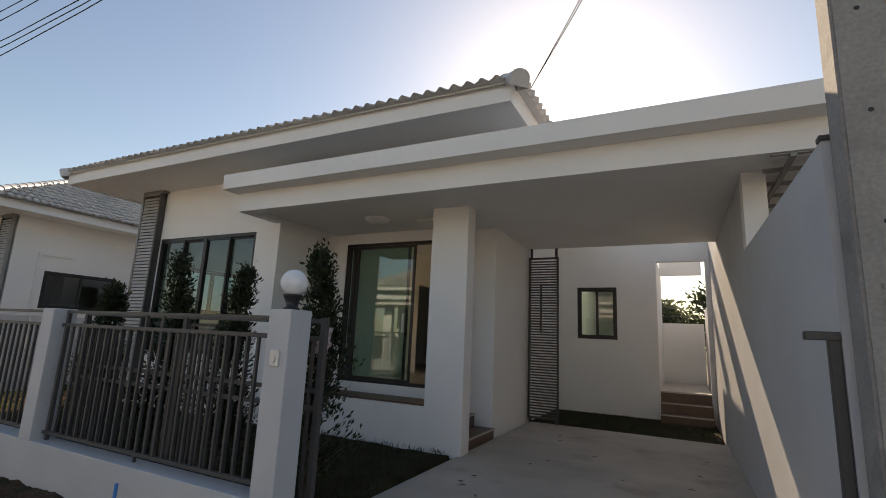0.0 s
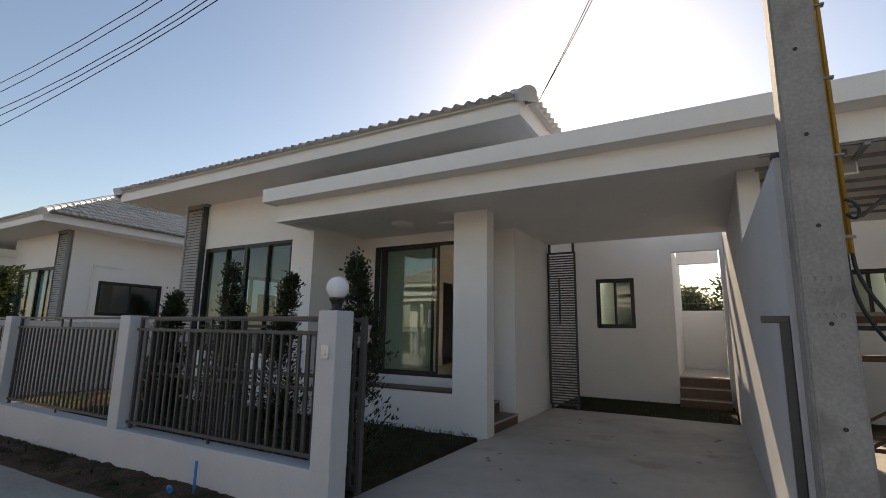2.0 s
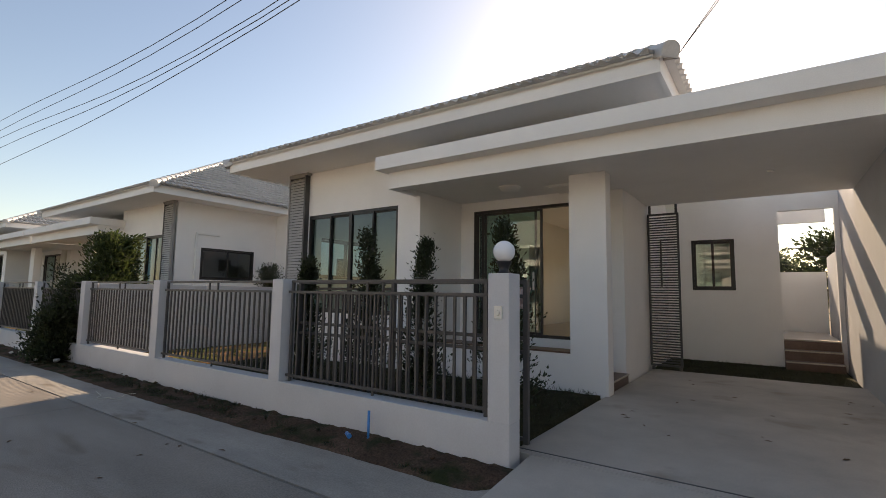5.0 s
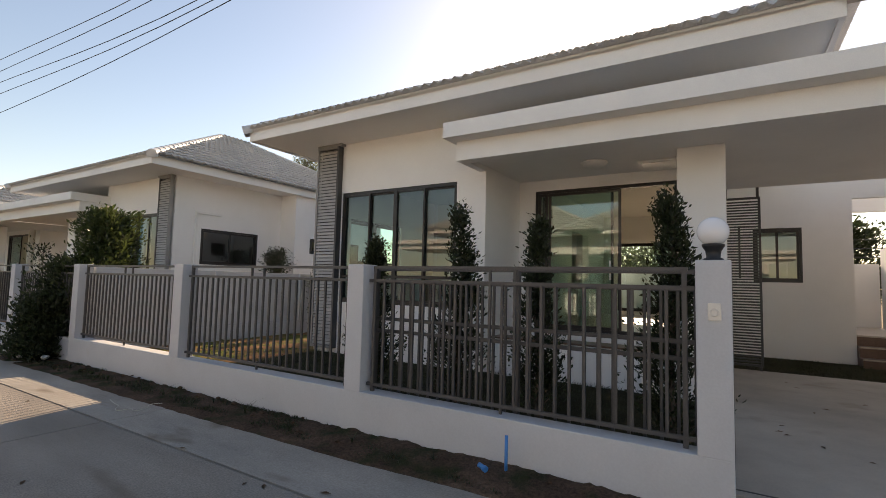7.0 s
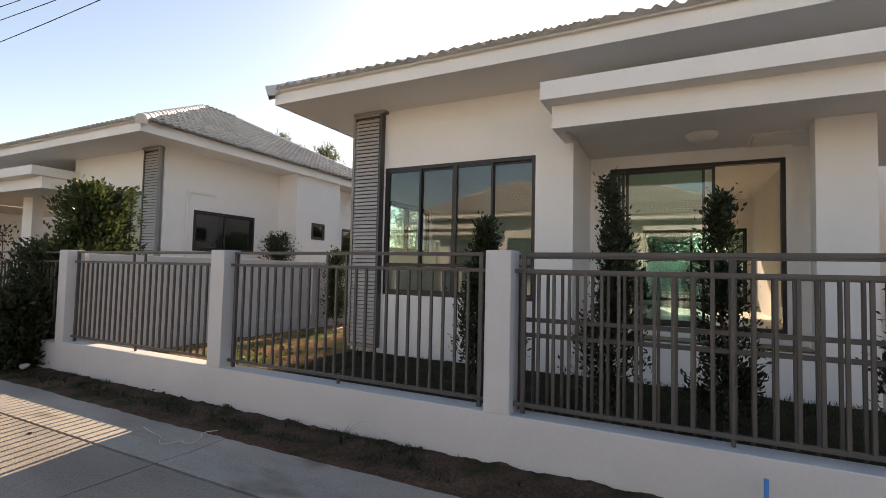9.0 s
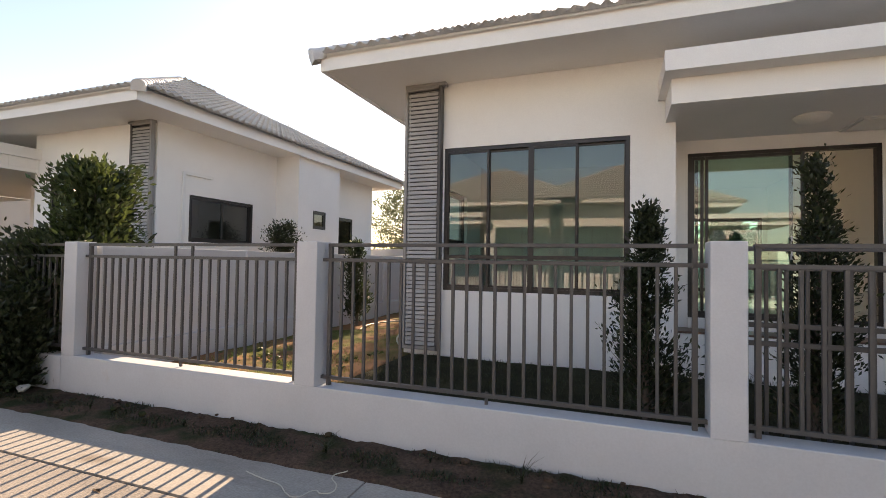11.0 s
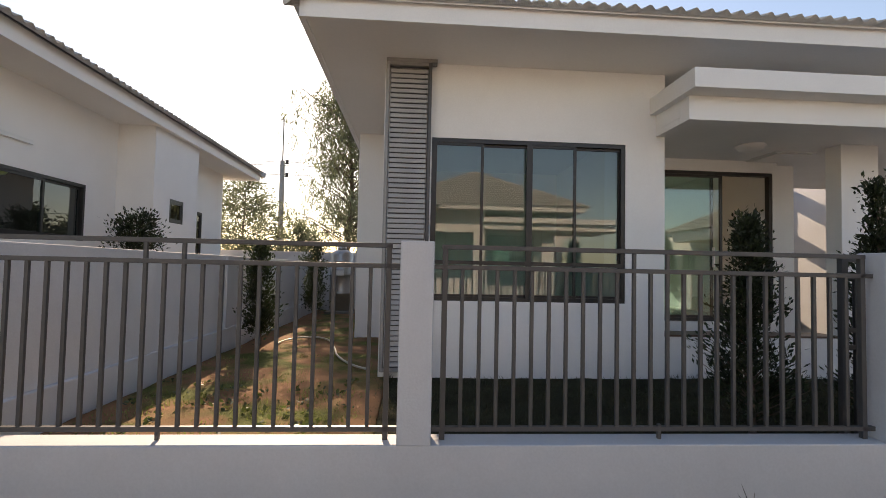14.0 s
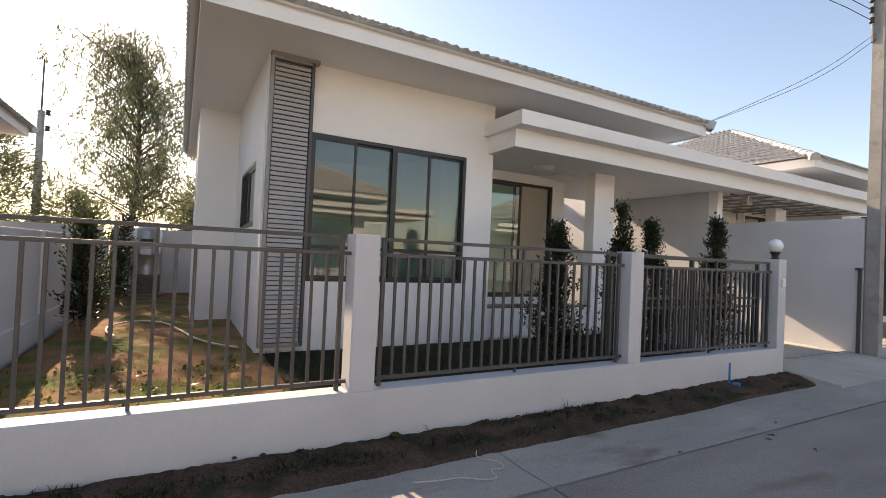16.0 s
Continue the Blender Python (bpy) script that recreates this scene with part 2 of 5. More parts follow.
def solo(name, bm, material, label, category, group="", kind=""):
    """A thing or piece of the setting in one mesh."""
    return tagged(new(name, mesh_of(name, bm, material)), label, category, group, kind)


def B():
    return bmesh.new()


# ---- the ground ----
def sheet(name, x0, x1, y0, y1, z, rough, step, material, label, category, seed=0.0):
    """A gently uneven sheet of ground with its sides turned down."""
    bm = B()
    nx, ny = max(1, round((x1 - x0) / step)), max(1, round((y1 - y0) / step))
    g = [[bm.verts.new((x0 + (x1 - x0) * i / nx, y0 + (y1 - y0) * j / ny, 0)) for j in range(ny + 1)] for i in range(nx + 1)]
    for col in g:
        for v in col:
            v.co.z = z + rough * (noise.noise((v.co.x * 2.1, v.co.y * 2.1, seed)) + 0.5 * noise.noise((v.co.x * 7, v.co.y * 7, seed)))
    for i in range(nx):
        for j in range(ny):
            bm.faces.new((g[i][j], g[i + 1][j], g[i + 1][j + 1], g[i][j + 1])).smooth = True
    edge = [e for e in bm.edges if e.is_boundary]
    low = bmesh.ops.extrude_edge_only(bm, edges=edge)["geom"]
    for v in low:
        if isinstance(v, bmesh.types.BMVert):
            v.co.z = -0.18
    return solo(name, bm, material, label, category, kind="structure")


bm = B()
bmesh.ops.create_grid(bm, x_segments=40, y_segments=40, size=1500, matrix=Matrix.Translation((0, 0, -0.16)))
solo("ground", bm, EARTH, "bare brown earth reaching to the horizon", "ground", kind="structure")

# the lane: cast slabs with open joints, a shallow gutter strip along the fence
road = thing("road", (0, -1.7, 0), "pale grey cast concrete lane with open joints between slabs", "road", kind="structure")
gutter = thing("gutter", (0, 1.6, 0), "shallow cast concrete gutter strip beside the lane", "gutter", kind="structure")
slab = mesh_of("slab", box(B(), 0, 5.988, -4.6, 1.252, -0.20, -0.07, 0.006), CONCRETE)
bm = B()
vs = [bm.verts.new((x, y, z)) for x in (0, 5.988) for y, z in ((1.274, -0.2), (1.274, -0.07), (1.55, -0.080), (1.78, -0.074), (2.12, -0.070), (2.12, -0.2))]
for i in range(5):
    bm.faces.new((vs[i], vs[i + 1], vs[i + 7], vs[i + 6])[::-1])
bm.faces.new(vs[:6]), bm.faces.new(vs[6:][::-1])
bmesh.ops.recalc_face_normals(bm, faces=bm.faces)
channel = mesh_of("gutter_slab", bm, GUTTER)
for k in range(-9, 7):
    piece("slab", slab, Matrix.Translation((k * 6.0 + 4.50, 0, 0)), road)
    piece("gutter_slab", channel, Matrix.Translation((k * 6.0 + 4.50, 0, 0)), gutter)
bm = box(B(), -2.24, 0.66, 1.75, 2.66, -0.2, 0.034)
for v in bm.verts:
    if v.co.z > 0 and v.co.y < 2:
        v.co.z = -0.045
bmesh.ops.bevel(bm, geom=bm.edges[:], offset=0.006, segments=2, affect="EDGES")
solo("driveway_apron", bm, DRIVE, "grey concrete apron between lane and driveway", "driveway", kind="structure")
bm = B()
for y0, y1 in ((2.672, 8.46),):
    box(bm, -2.40, 0.66, y0, y1, -0.1, 0.034, 0.006)
solo("driveway", bm, DRIVE, "stained grey concrete driveway under the carport", "driveway", kind="structure")


solo("neighbour_driveway", box(B(), 0.86, 4.2, 1.8, 8.46, -0.2, 0.0, 0.006), DRIVE, "dusty concrete slab of the unfinished carport next door", "driveway", kind="structure")


def verge(x0, x1, seed):
    """A low ridge of crumbly soil against the fence wall."""
    bm = B()
    nx, ny = int((x1 - x0) / 0.045), 14
    g = []
    for i in range(nx + 1):
        x, row = x0 + (x1 - x0) * i / nx, []
        edge = 1.82 + 0.10 * min(1.0, max(0.0, (x + 6.5) / 3.5)) + 0.03 * noise.noise((x * 0.9, 3.1, seed)) + 0.016 * noise.noise((x * 6, 1.1, seed))
        edge += 0.5 * max(0.0, 1 - (x1 - x) / 0.35) ** 2
        for j in range(ny + 1):
            f = j / ny
            y = edge + (2.40 - edge) * f
            h = (-0.012 - 0.04 * min(1.0, max(0.0, (-4.0 - x) / 2.5)) + 0.008 * noise.noise((x * 0.9, 0, seed))) * math.sin(min(1, f * 1.25) * math.pi / 2) * (0.6 + 0.4 * f)
            h += (0.024 * noise.noise((x * 5, y * 5, seed)) + 0.018 * noise.noise((x * 15, y * 15, seed)) + 0.01 * noise.noise((x * 33, y * 33, seed))) * (f > 0)
            h -= 0.075 * (1 - f) ** 2
            row.append(bm.verts.new((x, y, max(h, -0.062) if j else -0.10)))
        g.append(row)
    for i in range(nx):
        for j in range(ny):
            bm.faces.new((g[i][j], g[i + 1][j], g[i + 1][j + 1], g[i][j + 1])).smooth = True
    return solo("soil_verge", bm, SOIL, "strip of crumbly brown soil with sparse weeds along the fence", "soil", kind="structure")


verge(-11.9, -2.12, 0.0)
verge(-34.0, -11.9, 4.0)
# the darkened turf stops where the house's shade gives way to sun
sheet("lawn", -8.69, -2.41, 2.58, 5.2, 0.075, 0.018, 0.09, SHADE_TURF, "front-yard turf with the house's shade put into its colour", "lawn", 2.0)
sheet("side_yard", -11.1, -8.7, 2.58, 14.0, 0.080, 0.02, 0.10, LAWN, "patchy sunlit grass and bare soil beside the house", "lawn", 7.0)
sheet("turf_strip", -2.41, 0.54, 8.468, 10.5, 0.03, 0.012, 0.09, SHADE_TURF, "strip of green turf behind the carport", "lawn", 11.0)
sheet("neighbour_lawn", -34.0, -11.6, 2.6, 14.0, 0.06, 0.02, 0.3, LAWN, "patchy grass in the neighbouring yard", "lawn", 15.0)


# ---- windows and doors ----
def sash(bm, horizontal, a0, a1, d0, d1, z0, z1, bar):
    """A closed frame of four bars; a runs along the wall, d through it."""
    for p0, p1, q0, q1 in ((a0, a1, z0, z0 + bar), (a0, a1, z1 - bar, z1), (a0, a0 + bar, z0 + bar, z1 - bar), (a1 - bar, a1, z0 + bar, z1 - bar)):
        if horizontal:
            box(bm, p0, p1, d0, d1, q0, q1)
        else:
            box(bm, d0, d1, p0, p1, q0, q1)
    return bm


def glazed(name, house, horizontal, a0, a1, d, z0, z1, panels, glass, bar=0.045, transom=None, deep=0.09, stile=0.038):
    """A framed opening in a wall: outer frame, a sash and a pane for each panel."""
    bm = sash(B(), horizontal, a0, a1, d - deep / 2, d + deep / 2, z0, z1, bar)
    win = part(name, bm, FRAME, house, "black aluminium frame with tinted panes")
    for k, (p0, p1) in enumerate(panels):
        off = 0.018 if k % 2 else -0.018
        part("sash", sash(B(), horizontal, p0, p1, d + off - 0.016, d + off + 0.016, z0 + bar, (transom or z1 - bar), stile), FRAME, win)
        bm = B()
        if horizontal:
            bm.faces.new([bm.verts.new((a, d + off, z)) for a, z in ((p0 + 0.03, z0 + bar + 0.03), (p1 - 0.03, z0 + bar + 0.03), (p1 - 0.03, (transom or z1 - bar) - 0.03), (p0 + 0.03, (transom or z1 - bar) - 0.03))])
        else:
            bm.faces.new([bm.verts.new((d + off, a, z)) for a, z in ((p0 + 0.03, z0 + bar + 0.03), (p1 - 0.03, z0 + bar + 0.03), (p1 - 0.03, (transom or z1 - bar) - 0.03), (p0 + 0.03, (transom or z1 - bar) - 0.03))])
        part("pane", bm, glass, win).visible_shadow = False
    return win


# ---- the roof ----
EAVE, PITCH = 3.975, radians(27)
RX0, RX1, RY0, RY1 = -9.67, -1.30, 4.12, 13.60
HALF = (RX1 - RX0) / 2
APEX = EAVE + HALF * math.tan(PITCH)
MIDX = (RX0 + RX1) / 2
TW, TL = 0.155, 0.30


def tile_mesh():
    """One single-roll tile, its foot at the origin, running up along +y."""
    bm = B()
    n, rows = 10, []
    for y, lift in ((-0.02, 0.014), (TL + 0.03, -0.034)):
        rows.append([bm.verts.new((TW * (i / n) - TW / 2, y, lift + 0.046 * abs(math.sin(math.pi * i / n)) ** 2.2)) for i in range(n + 1)])
    low = [bm.verts.new((v.co.x, v.co.y + 0.05, -0.015)) for v in rows[0]]
    for i in range(n):
        bm.faces.new((rows[0][i], rows[0][i + 1], rows[1][i + 1], rows[1][i])).smooth = True
        bm.faces.new((low[i], low[i + 1], rows[0][i + 1], rows[0][i]))
    return mesh_of("roof_tile", bm, TILE)


def cap_mesh():
    """One half-round ridge tile, 0.34 long along +y, wider at its foot."""
    bm = B()
    n, rows = 8, []
    for y, r in ((0, 0.098), (0.03, 0.102), (0.06, 0.094), (0.36, 0.084)):
        rows.append([bm.verts.new(p) for p in [(r, y, -0.07)] + [(r * math.cos(math.pi * i / n), y, 0.02 + r * 0.85 * math.sin(math.pi * i / n)) for i in range(n + 1)] + [(-r, y, -0.07)]])
    for a, b in zip(rows, rows[1:]):
        for i in range(n + 2):
            bm.faces.new((a[i], b[i], b[i + 1], a[i + 1])).smooth = True
    bm.faces.new(rows[0])
    return mesh_of("ridge_tile", bm, TILE)


TILE_ME, CAP_ME = tile_mesh(), cap_mesh()


def slope_poses(side):
    """The poses of all tiles of one slope of the hipped roof."""
    start, along, inward, length, short = {
        "front": (Vector((RX0, RY0, EAVE)), Vector((1, 0, 0)), Vector((0, 1, 0)), RX1 - RX0, 0.0),
        "back": (Vector((RX1, RY1, EAVE)), Vector((-1, 0, 0)), Vector((0, -1, 0)), RX1 - RX0, 0.0),
        "west": (Vector((RX0, RY1, EAVE)), Vector((0, -1, 0)), Vector((1, 0, 0)), RY1 - RY0, 0.0),
        "east": (Vector((RX1, RY0, EAVE)), Vector((0, 1, 0)), Vector((-1, 0, 0)), RY1 - RY0, 0.0)}[side]
    up = (inward * math.cos(PITCH) + Vector((0, 0, math.sin(PITCH)))).normalized()
    normal = along.cross(up)
    turn = Matrix((along, up, normal)).transposed().to_4x4()
    out, rows = [], int(HALF / math.cos(PITCH) / TL) + 1
    for r in range(rows):
        s = r * TL
        inset = (s + TL * 0.5) * math.cos(PITCH)
        if inset > HALF:
            break
        for c in range(int(length / TW)):
            a = (c + 0.5) * length / int(length / TW)
            if inset + 0.02 <= a <= length - inset - 0.02:
                out.append(Matrix.Translation(start + along * a + up * s) @ turn)
    return out


def join_tiles(poses):
    """Many tiles in one mesh, for slopes that are seen from afar."""
    co = np.array([v.co for v in TILE_ME.vertices])
    polys = [list(p.vertices) for p in TILE_ME.polygons]
    verts, faces = [], []
    for m in poses:
        r, t = np.array(m.to_3x3()), np.array(m.translation)
        n = len(verts)
        verts.extend((co @ r.T + t).tolist())
        faces.extend([[i + n for i in p] for p in polys])
    me = bpy.data.meshes.new("roof_tiles")
    me.from_pydata(verts, [], faces)
    flat = [p.use_smooth for p in TILE_ME.polygons]
    for k, p in enumerate(me.polygons):
        p.use_smooth = flat[k % len(flat)]
    me.materials.append(TILE)
    return me


def roof_on(house, single):
    """The hipped roof: deck, soffit boards, fascia, tiles and ridge caps. single: the slope whose tiles are parts."""
    bm = B()
    a = [bm.verts.new(p) for p in ((RX0, RY0, EAVE - 0.045), (RX1, RY0, EAVE - 0.045), (RX1, RY1, EAVE - 0.045), (RX0, RY1, EAVE - 0.045), (MIDX, RY0 + HALF, APEX - 0.045), (MIDX, RY1 - HALF, APEX - 0.045))]
    for f in ((0, 1, 4), (1, 2, 5, 4), (2, 3, 5), (3, 0, 4, 5)):
        bm.faces.new([a[i] for i in f])
    roof = part("roof", bm, TILE, house, "hipped roof of grey rolled concrete tiles")
    bm = B()
    box(bm, RX0 + 0.14, RX1 - 0.16, RY0 + 0.10, RY1 - 0.10, 3.785, 3.825)
    part("soffit", bm, SOFFIT, house, "white painted soffit board")
    for x0, x1, y0, y1 in ((RX0 + 0.09, RX1 - 0.11, RY0 + 0.05, RY0 + 0.10), (RX0 + 0.09, RX1 - 0.11, RY1 - 0.10, RY1 - 0.05), (RX0 + 0.09, RX0 + 0.14, RY0 + 0.10, RY1 - 0.10), (RX1 - 0.16, RX1 - 0.11, RY0 + 0.10, RY1 - 0.10)):
        part("fascia", box(B(), x0, x1, y0, y1, 3.76, EAVE + 0.012), WHITE, house, "white fascia board")
    rest = []
    for side in ("front", "west", "east", "back"):
        poses = slope_poses(side)
        if side in single:
            for m in poses[:300]:
                piece("roof_tile", TILE_ME, m, roof)
            rest += poses[300:]
        else:
            rest += poses
    tagged(attach(new("roof_tiles", join_tiles(rest)), roof), kind="stuff")
    top0, top1 = Vector((MIDX, RY0 + HALF, APEX)), Vector((MIDX, RY1 - HALF, APEX))
    for p, q in (((RX0, RY0, EAVE), top0), ((RX1, RY0, EAVE), top0), ((RX0, RY1, EAVE), top1), ((RX1, RY1, EAVE), top1), (top0, top1)):
        p, q = Vector(p), Vector(q)
        d = q - p
        n = int(d.length / 0.31)
        y = d.normalized()
        x = y.cross(Vector((0, 0, 1))).normalized()
        turn = Matrix((x, y, x.cross(y))).transposed().to_4x4()
        for k in range(n):
            piece("ridge_tile", CAP_ME, Matrix.Translation(p + d * (k / n) - y * 0.02 + Vector((0, 0, -0.034))) @ turn, roof)
    return roof


# ---- the house ----
FRONT, SIDE, LIVING, EAST = 5.15, -8.80, 6.45, -2.44
CAN_TOP, CAN_LOW, CAN_SOFFIT, CAN_BACK = 3.48, 3.01, 3.085, 8.45


def louvre_screen(house, x0, x1, y0, y1, z0, z1):
    """A tall steel screen of level slats in a frame, standing off the wall."""
    bm = B()
    for a0, a1, b0, b1 in ((x0, x0 + 0.04, z0, z1), (x0 + 0.04, x1 - 0.04, z1 - 0.04, z1), (x0 + 0.04, x1 - 0.04, z0, z0 + 0.05)):
        box(bm, a0, a1, y0, y1, b0, b1, 0.003)
    screen = part("louvre_screen", bm, LOUVRE, house, "grey steel louvre screen")
    part("post", box(B(), x1 - 0.04, x1, y0, y1 + 0.035, z0, z1, 0.003), STEEL, screen, "dark steel edge post")
    part("cap", box(B(), x0, x1 + 0.06, y0 - 0.004, y1 + 0.03, z1 + 0.001, z1 + 0.045, 0.003), LOUVRE, screen, "grey steel cap")
    n = int((z1 - z0 - 0.12) / 0.058)
    bm = B()
    a = [bm.verts.new(p) for p in ((0, 0, 0.0), (0, 0.014, 0.044), (0, 0.022, 0.044), (0, 0.008, -0.004), (x1 - x0 - 0.1, 0, 0.0), (x1 - x0 - 0.1, 0.014, 0.044), (x1 - x0 - 0.1, 0.022, 0.044), (x1 - x0 - 0.1, 0.008, -0.004))]
    for f in ((0, 1, 5, 4), (1, 2, 6, 5), (2, 3, 7, 6), (3, 0, 4, 7), (0, 3, 2, 1), (4, 5, 6, 7)):
        bm.faces.new([a[i] for i in f])
    bmesh.ops.recalc_face_normals(bm, faces=bm.faces)
    me = mesh_of("slat", bm, SLAT)
    for k in range(n):
        piece("slat", me, Matrix.Translation((x0 + 0.05, y0 + 0.006, z0 + 0.065 + k * (z1 - z0 - 0.13) / n)), screen)
    # added dark sheet that stands for the shade seen between the slats
    part("gap_shade_sheet", box(B(), x0 + 0.05, x1 - 0.05, y1 - 0.006, y1 - 0.002, z0 + 0.05, z1 - 0.05), STEEL, screen)
    return screen


def house_at(label, single, side_glass, shared_column=False):
    """The bungalow, as it stands on its plot between x = -11.3 and 0.6."""
    house = thing("house", (-5.5, 8.5, 0), label, "house")
    win = (-8.23, -5.87, 0.97, 2.90)
    door = (-5.10, -2.95, 0.64, 2.91)
    sidewin = (5.84, 7.50, 1.66, 2.56)
    back = (-5.05, -2.70, 0.70, 2.56)
    H = 3.79
    part("wall", wall_x(B(), FRONT, FRONT + 0.15, SIDE, -5.38, -0.05, H, [win]), WHITE, house)
    part("wall", wall_y(B(), SIDE, SIDE + 0.15, FRONT + 0.15, 8.26, -0.05, H, [sidewin]), WHITE, house)
    part("wall", wall_x(B(), 8.26, 8.41, -9.44, SIDE + 0.15, -0.05, H), WHITE, house)
    part("wall", wall_y(B(), -9.44, -9.29, 8.41, 9.97, -0.05, H, [(8.83, 9.37, 2.11, 2.56)]), WHITE, house)
    part("wall", wall_x(B(), 9.82, 9.97, -9.29, SIDE + 0.15, -0.05, H), WHITE, house)
    part("wall", wall_y(B(), SIDE, SIDE + 0.15, 9.97, 12.75, -0.05, H, [(10.9, 11.7, 0.6, 2.6)]), WHITE, house)
    part("wall", wall_y(B(), -5.53, -5.38, FRONT + 0.15, LIVING, -0.05, H), WHITE, house)
    part("wall", wall_x(B(), LIVING, LIVING + 0.15, -5.53, -2.88, -0.05, H, [door]), WHITE, house)
    part("wall", wall_y(B(), EAST - 0.15, EAST, 6.81, 12.75, -0.05, H), WHITE, house)
    part("wall", wall_x(B(), 6.66, 6.81, -2.88, EAST, -0.05, H), WHITE, house)
    part("wall", wall_x(B(), 12.75, 12.90, SIDE, EAST, -0.05, H, [back]), WHITE, house)
    # rooms behind the glass
    part("partition_wall", wall_y(B(), -5.53, -5.41, LIVING + 0.15, 12.75, 0.6, 3.3, [(9.6, 10.5, 0.6, 2.6)]), CREAM, house, "cream painted partition wall")
    part("partition_wall", wall_x(B(), 9.0, 9.12, SIDE + 0.15, -5.53, 0.6, 3.3), CREAM, house, "cream painted partition wall")
    for x0, x1, y0 in ((SIDE + 0.15, -5.53, FRONT + 0.15), (-5.53, -2.885, LIVING + 0.15), (-2.885, EAST - 0.15, 6.81)):
        part("floor_slab", box(B(), x0, x1, y0, 12.75, 0.0, 0.6), BEIGE_TILE, house, "pale tiled floor")
        part("room_ceiling", box(B(), x0, x1, y0, 12.75, 3.3, 3.34), SOFFIT, house, "white room ceiling")
    # windows and doors
    q = (win[1] - win[0] - 0.09) / 4
    m = win[0] + 0.045
    w = glazed("window", house, True, win[0], win[1], FRONT + 0.055, win[2], win[3], [(m + k * q - 0.01, m + (k + 1) * q + 0.01) for k in range(4)], GLASS, 0.05, stile=0.028)
    part("transom", box(B(), win[0] + 0.045, win[1] - 0.045, FRONT + 0.005, FRONT + 0.03, 1.40, 1.445), FRAME, w)
    part("mullion", box(B(), m + 2 * q - 0.035, m + 2 * q + 0.035, FRONT + 0.004, FRONT + 0.034, win[2] + 0.045, win[3] - 0.045), FRAME, w)
    part("sill", box(B(), win[0] - 0.02, win[1] + 0.02, FRONT - 0.012, FRONT + 0.01, win[2] - 0.05, win[2] - 0.004), WHITE, w)
    d = glazed("sliding_door", house, True, door[0], door[1], LIVING + 0.06, door[2], door[3], [(-5.05, -4.90), (-5.00, -3.86), (-4.88, -3.74)], GLASS, 0.05)
    tagged(d, "black aluminium sliding glass door, partly open")
    part("handle", box(B(), -3.905, -3.885, LIVING - 0.02, LIVING + 0.03, 1.45, 1.75, 0.004), SOFFIT, d, "white pull handle")
    glazed("window", house, False, sidewin[0], sidewin[1], SIDE + 0.05, sidewin[2], sidewin[3], [(5.88, 6.68), (6.66, 7.46)], side_glass)
    glazed("window", house, False, 8.83, 9.37, -9.39, 2.11, 2.56, [(8.87, 9.33)], DARK_GLASS)
    glazed("back_door", house, False, 10.9, 11.7, SIDE + 0.05, 0.6, 2.6, [(10.94, 11.66)], DARK_GLASS)
    glazed("window", house, True, back[0], back[1], 12.83, back[2], back[3], [(-5.01, -3.9), (-3.92, -2.74)], GLASS)
    # canopy over porch and carport
    for x0, y0, y1, z0 in ((-5.49, 4.455, 4.64, CAN_LOW), (-5.49, 4.642, FRONT - 0.003, CAN_SOFFIT), (-5.378, FRONT - 0.003, LIVING - 0.003, CAN_SOFFIT), (-2.866, LIVING - 0.003, 6.657, CAN_SOFFIT), (EAST + 0.003, 6.657, CAN_BACK, CAN_SOFFIT)):
        part("canopy_beam", box(B(), x0, 0.60, y0, y1, z0, 3.272), WHITE, house, "white rendered canopy beam")
    for x0, y0, y1 in ((-5.57, 4.22, FRONT - 0.003), (-5.378, FRONT - 0.003, LIVING - 0.003), (-2.866, LIVING - 0.003, 6.657), (EAST + 0.003, 6.657, CAN_BACK)):
        part("canopy_edge", box(B(), x0, 0.60, y0, y1, 3.274, CAN_TOP), WHITE, house, "white overhanging canopy edge")
    part("canopy_beam", box(B(), -5.49, -5.38, 4.642, FRONT - 0.003, CAN_LOW, CAN_SOFFIT - 0.002), WHITE, house, "white rendered canopy beam")
    part("porch_column", box(B(), -2.87, -2.35, 5.38, 5.62, 0.0, CAN_SOFFIT - 0.002, 0.006), WHITE, house, "broad white rendered column")
    if shared_column:
        part("carport_column", box(B(), 0.602, 0.80, 5.12, 5.32, 2.357, CAN_SOFFIT - 0.002, 0.006), WHITE, house, "short white column on the boundary wall")
    # porch with its low wall, tiled ledge and steps
    part("porch_wall", wall_x(B(), 5.384, 5.55, -5.378, -2.868, -0.05, 0.55), WHITE, house, "low white porch wall")
    part("porch_floor", box(B(), -5.376, -2.98, 5.551, LIVING - 0.002, 0.0, 0.478), BROWN_TILE, house, "brown tiled porch base")
    part("porch_tread", box(B(), -5.374, -2.965, 5.552, LIVING - 0.003, 0.48, 0.50), BROWN_TILE, house, "brown tiled porch floor")
    part("ledge", box(B(), -5.376, -2.872, 5.376, 5.75, 0.553, 0.578, 0.004), BROWN_TILE, house, "brown tiled ledge")
    part("door_step", box(B(), door[0], door[1], LIVING - 0.06, LIVING + 0.02, 0.50, 0.637), WHITE, house, "white door sill")
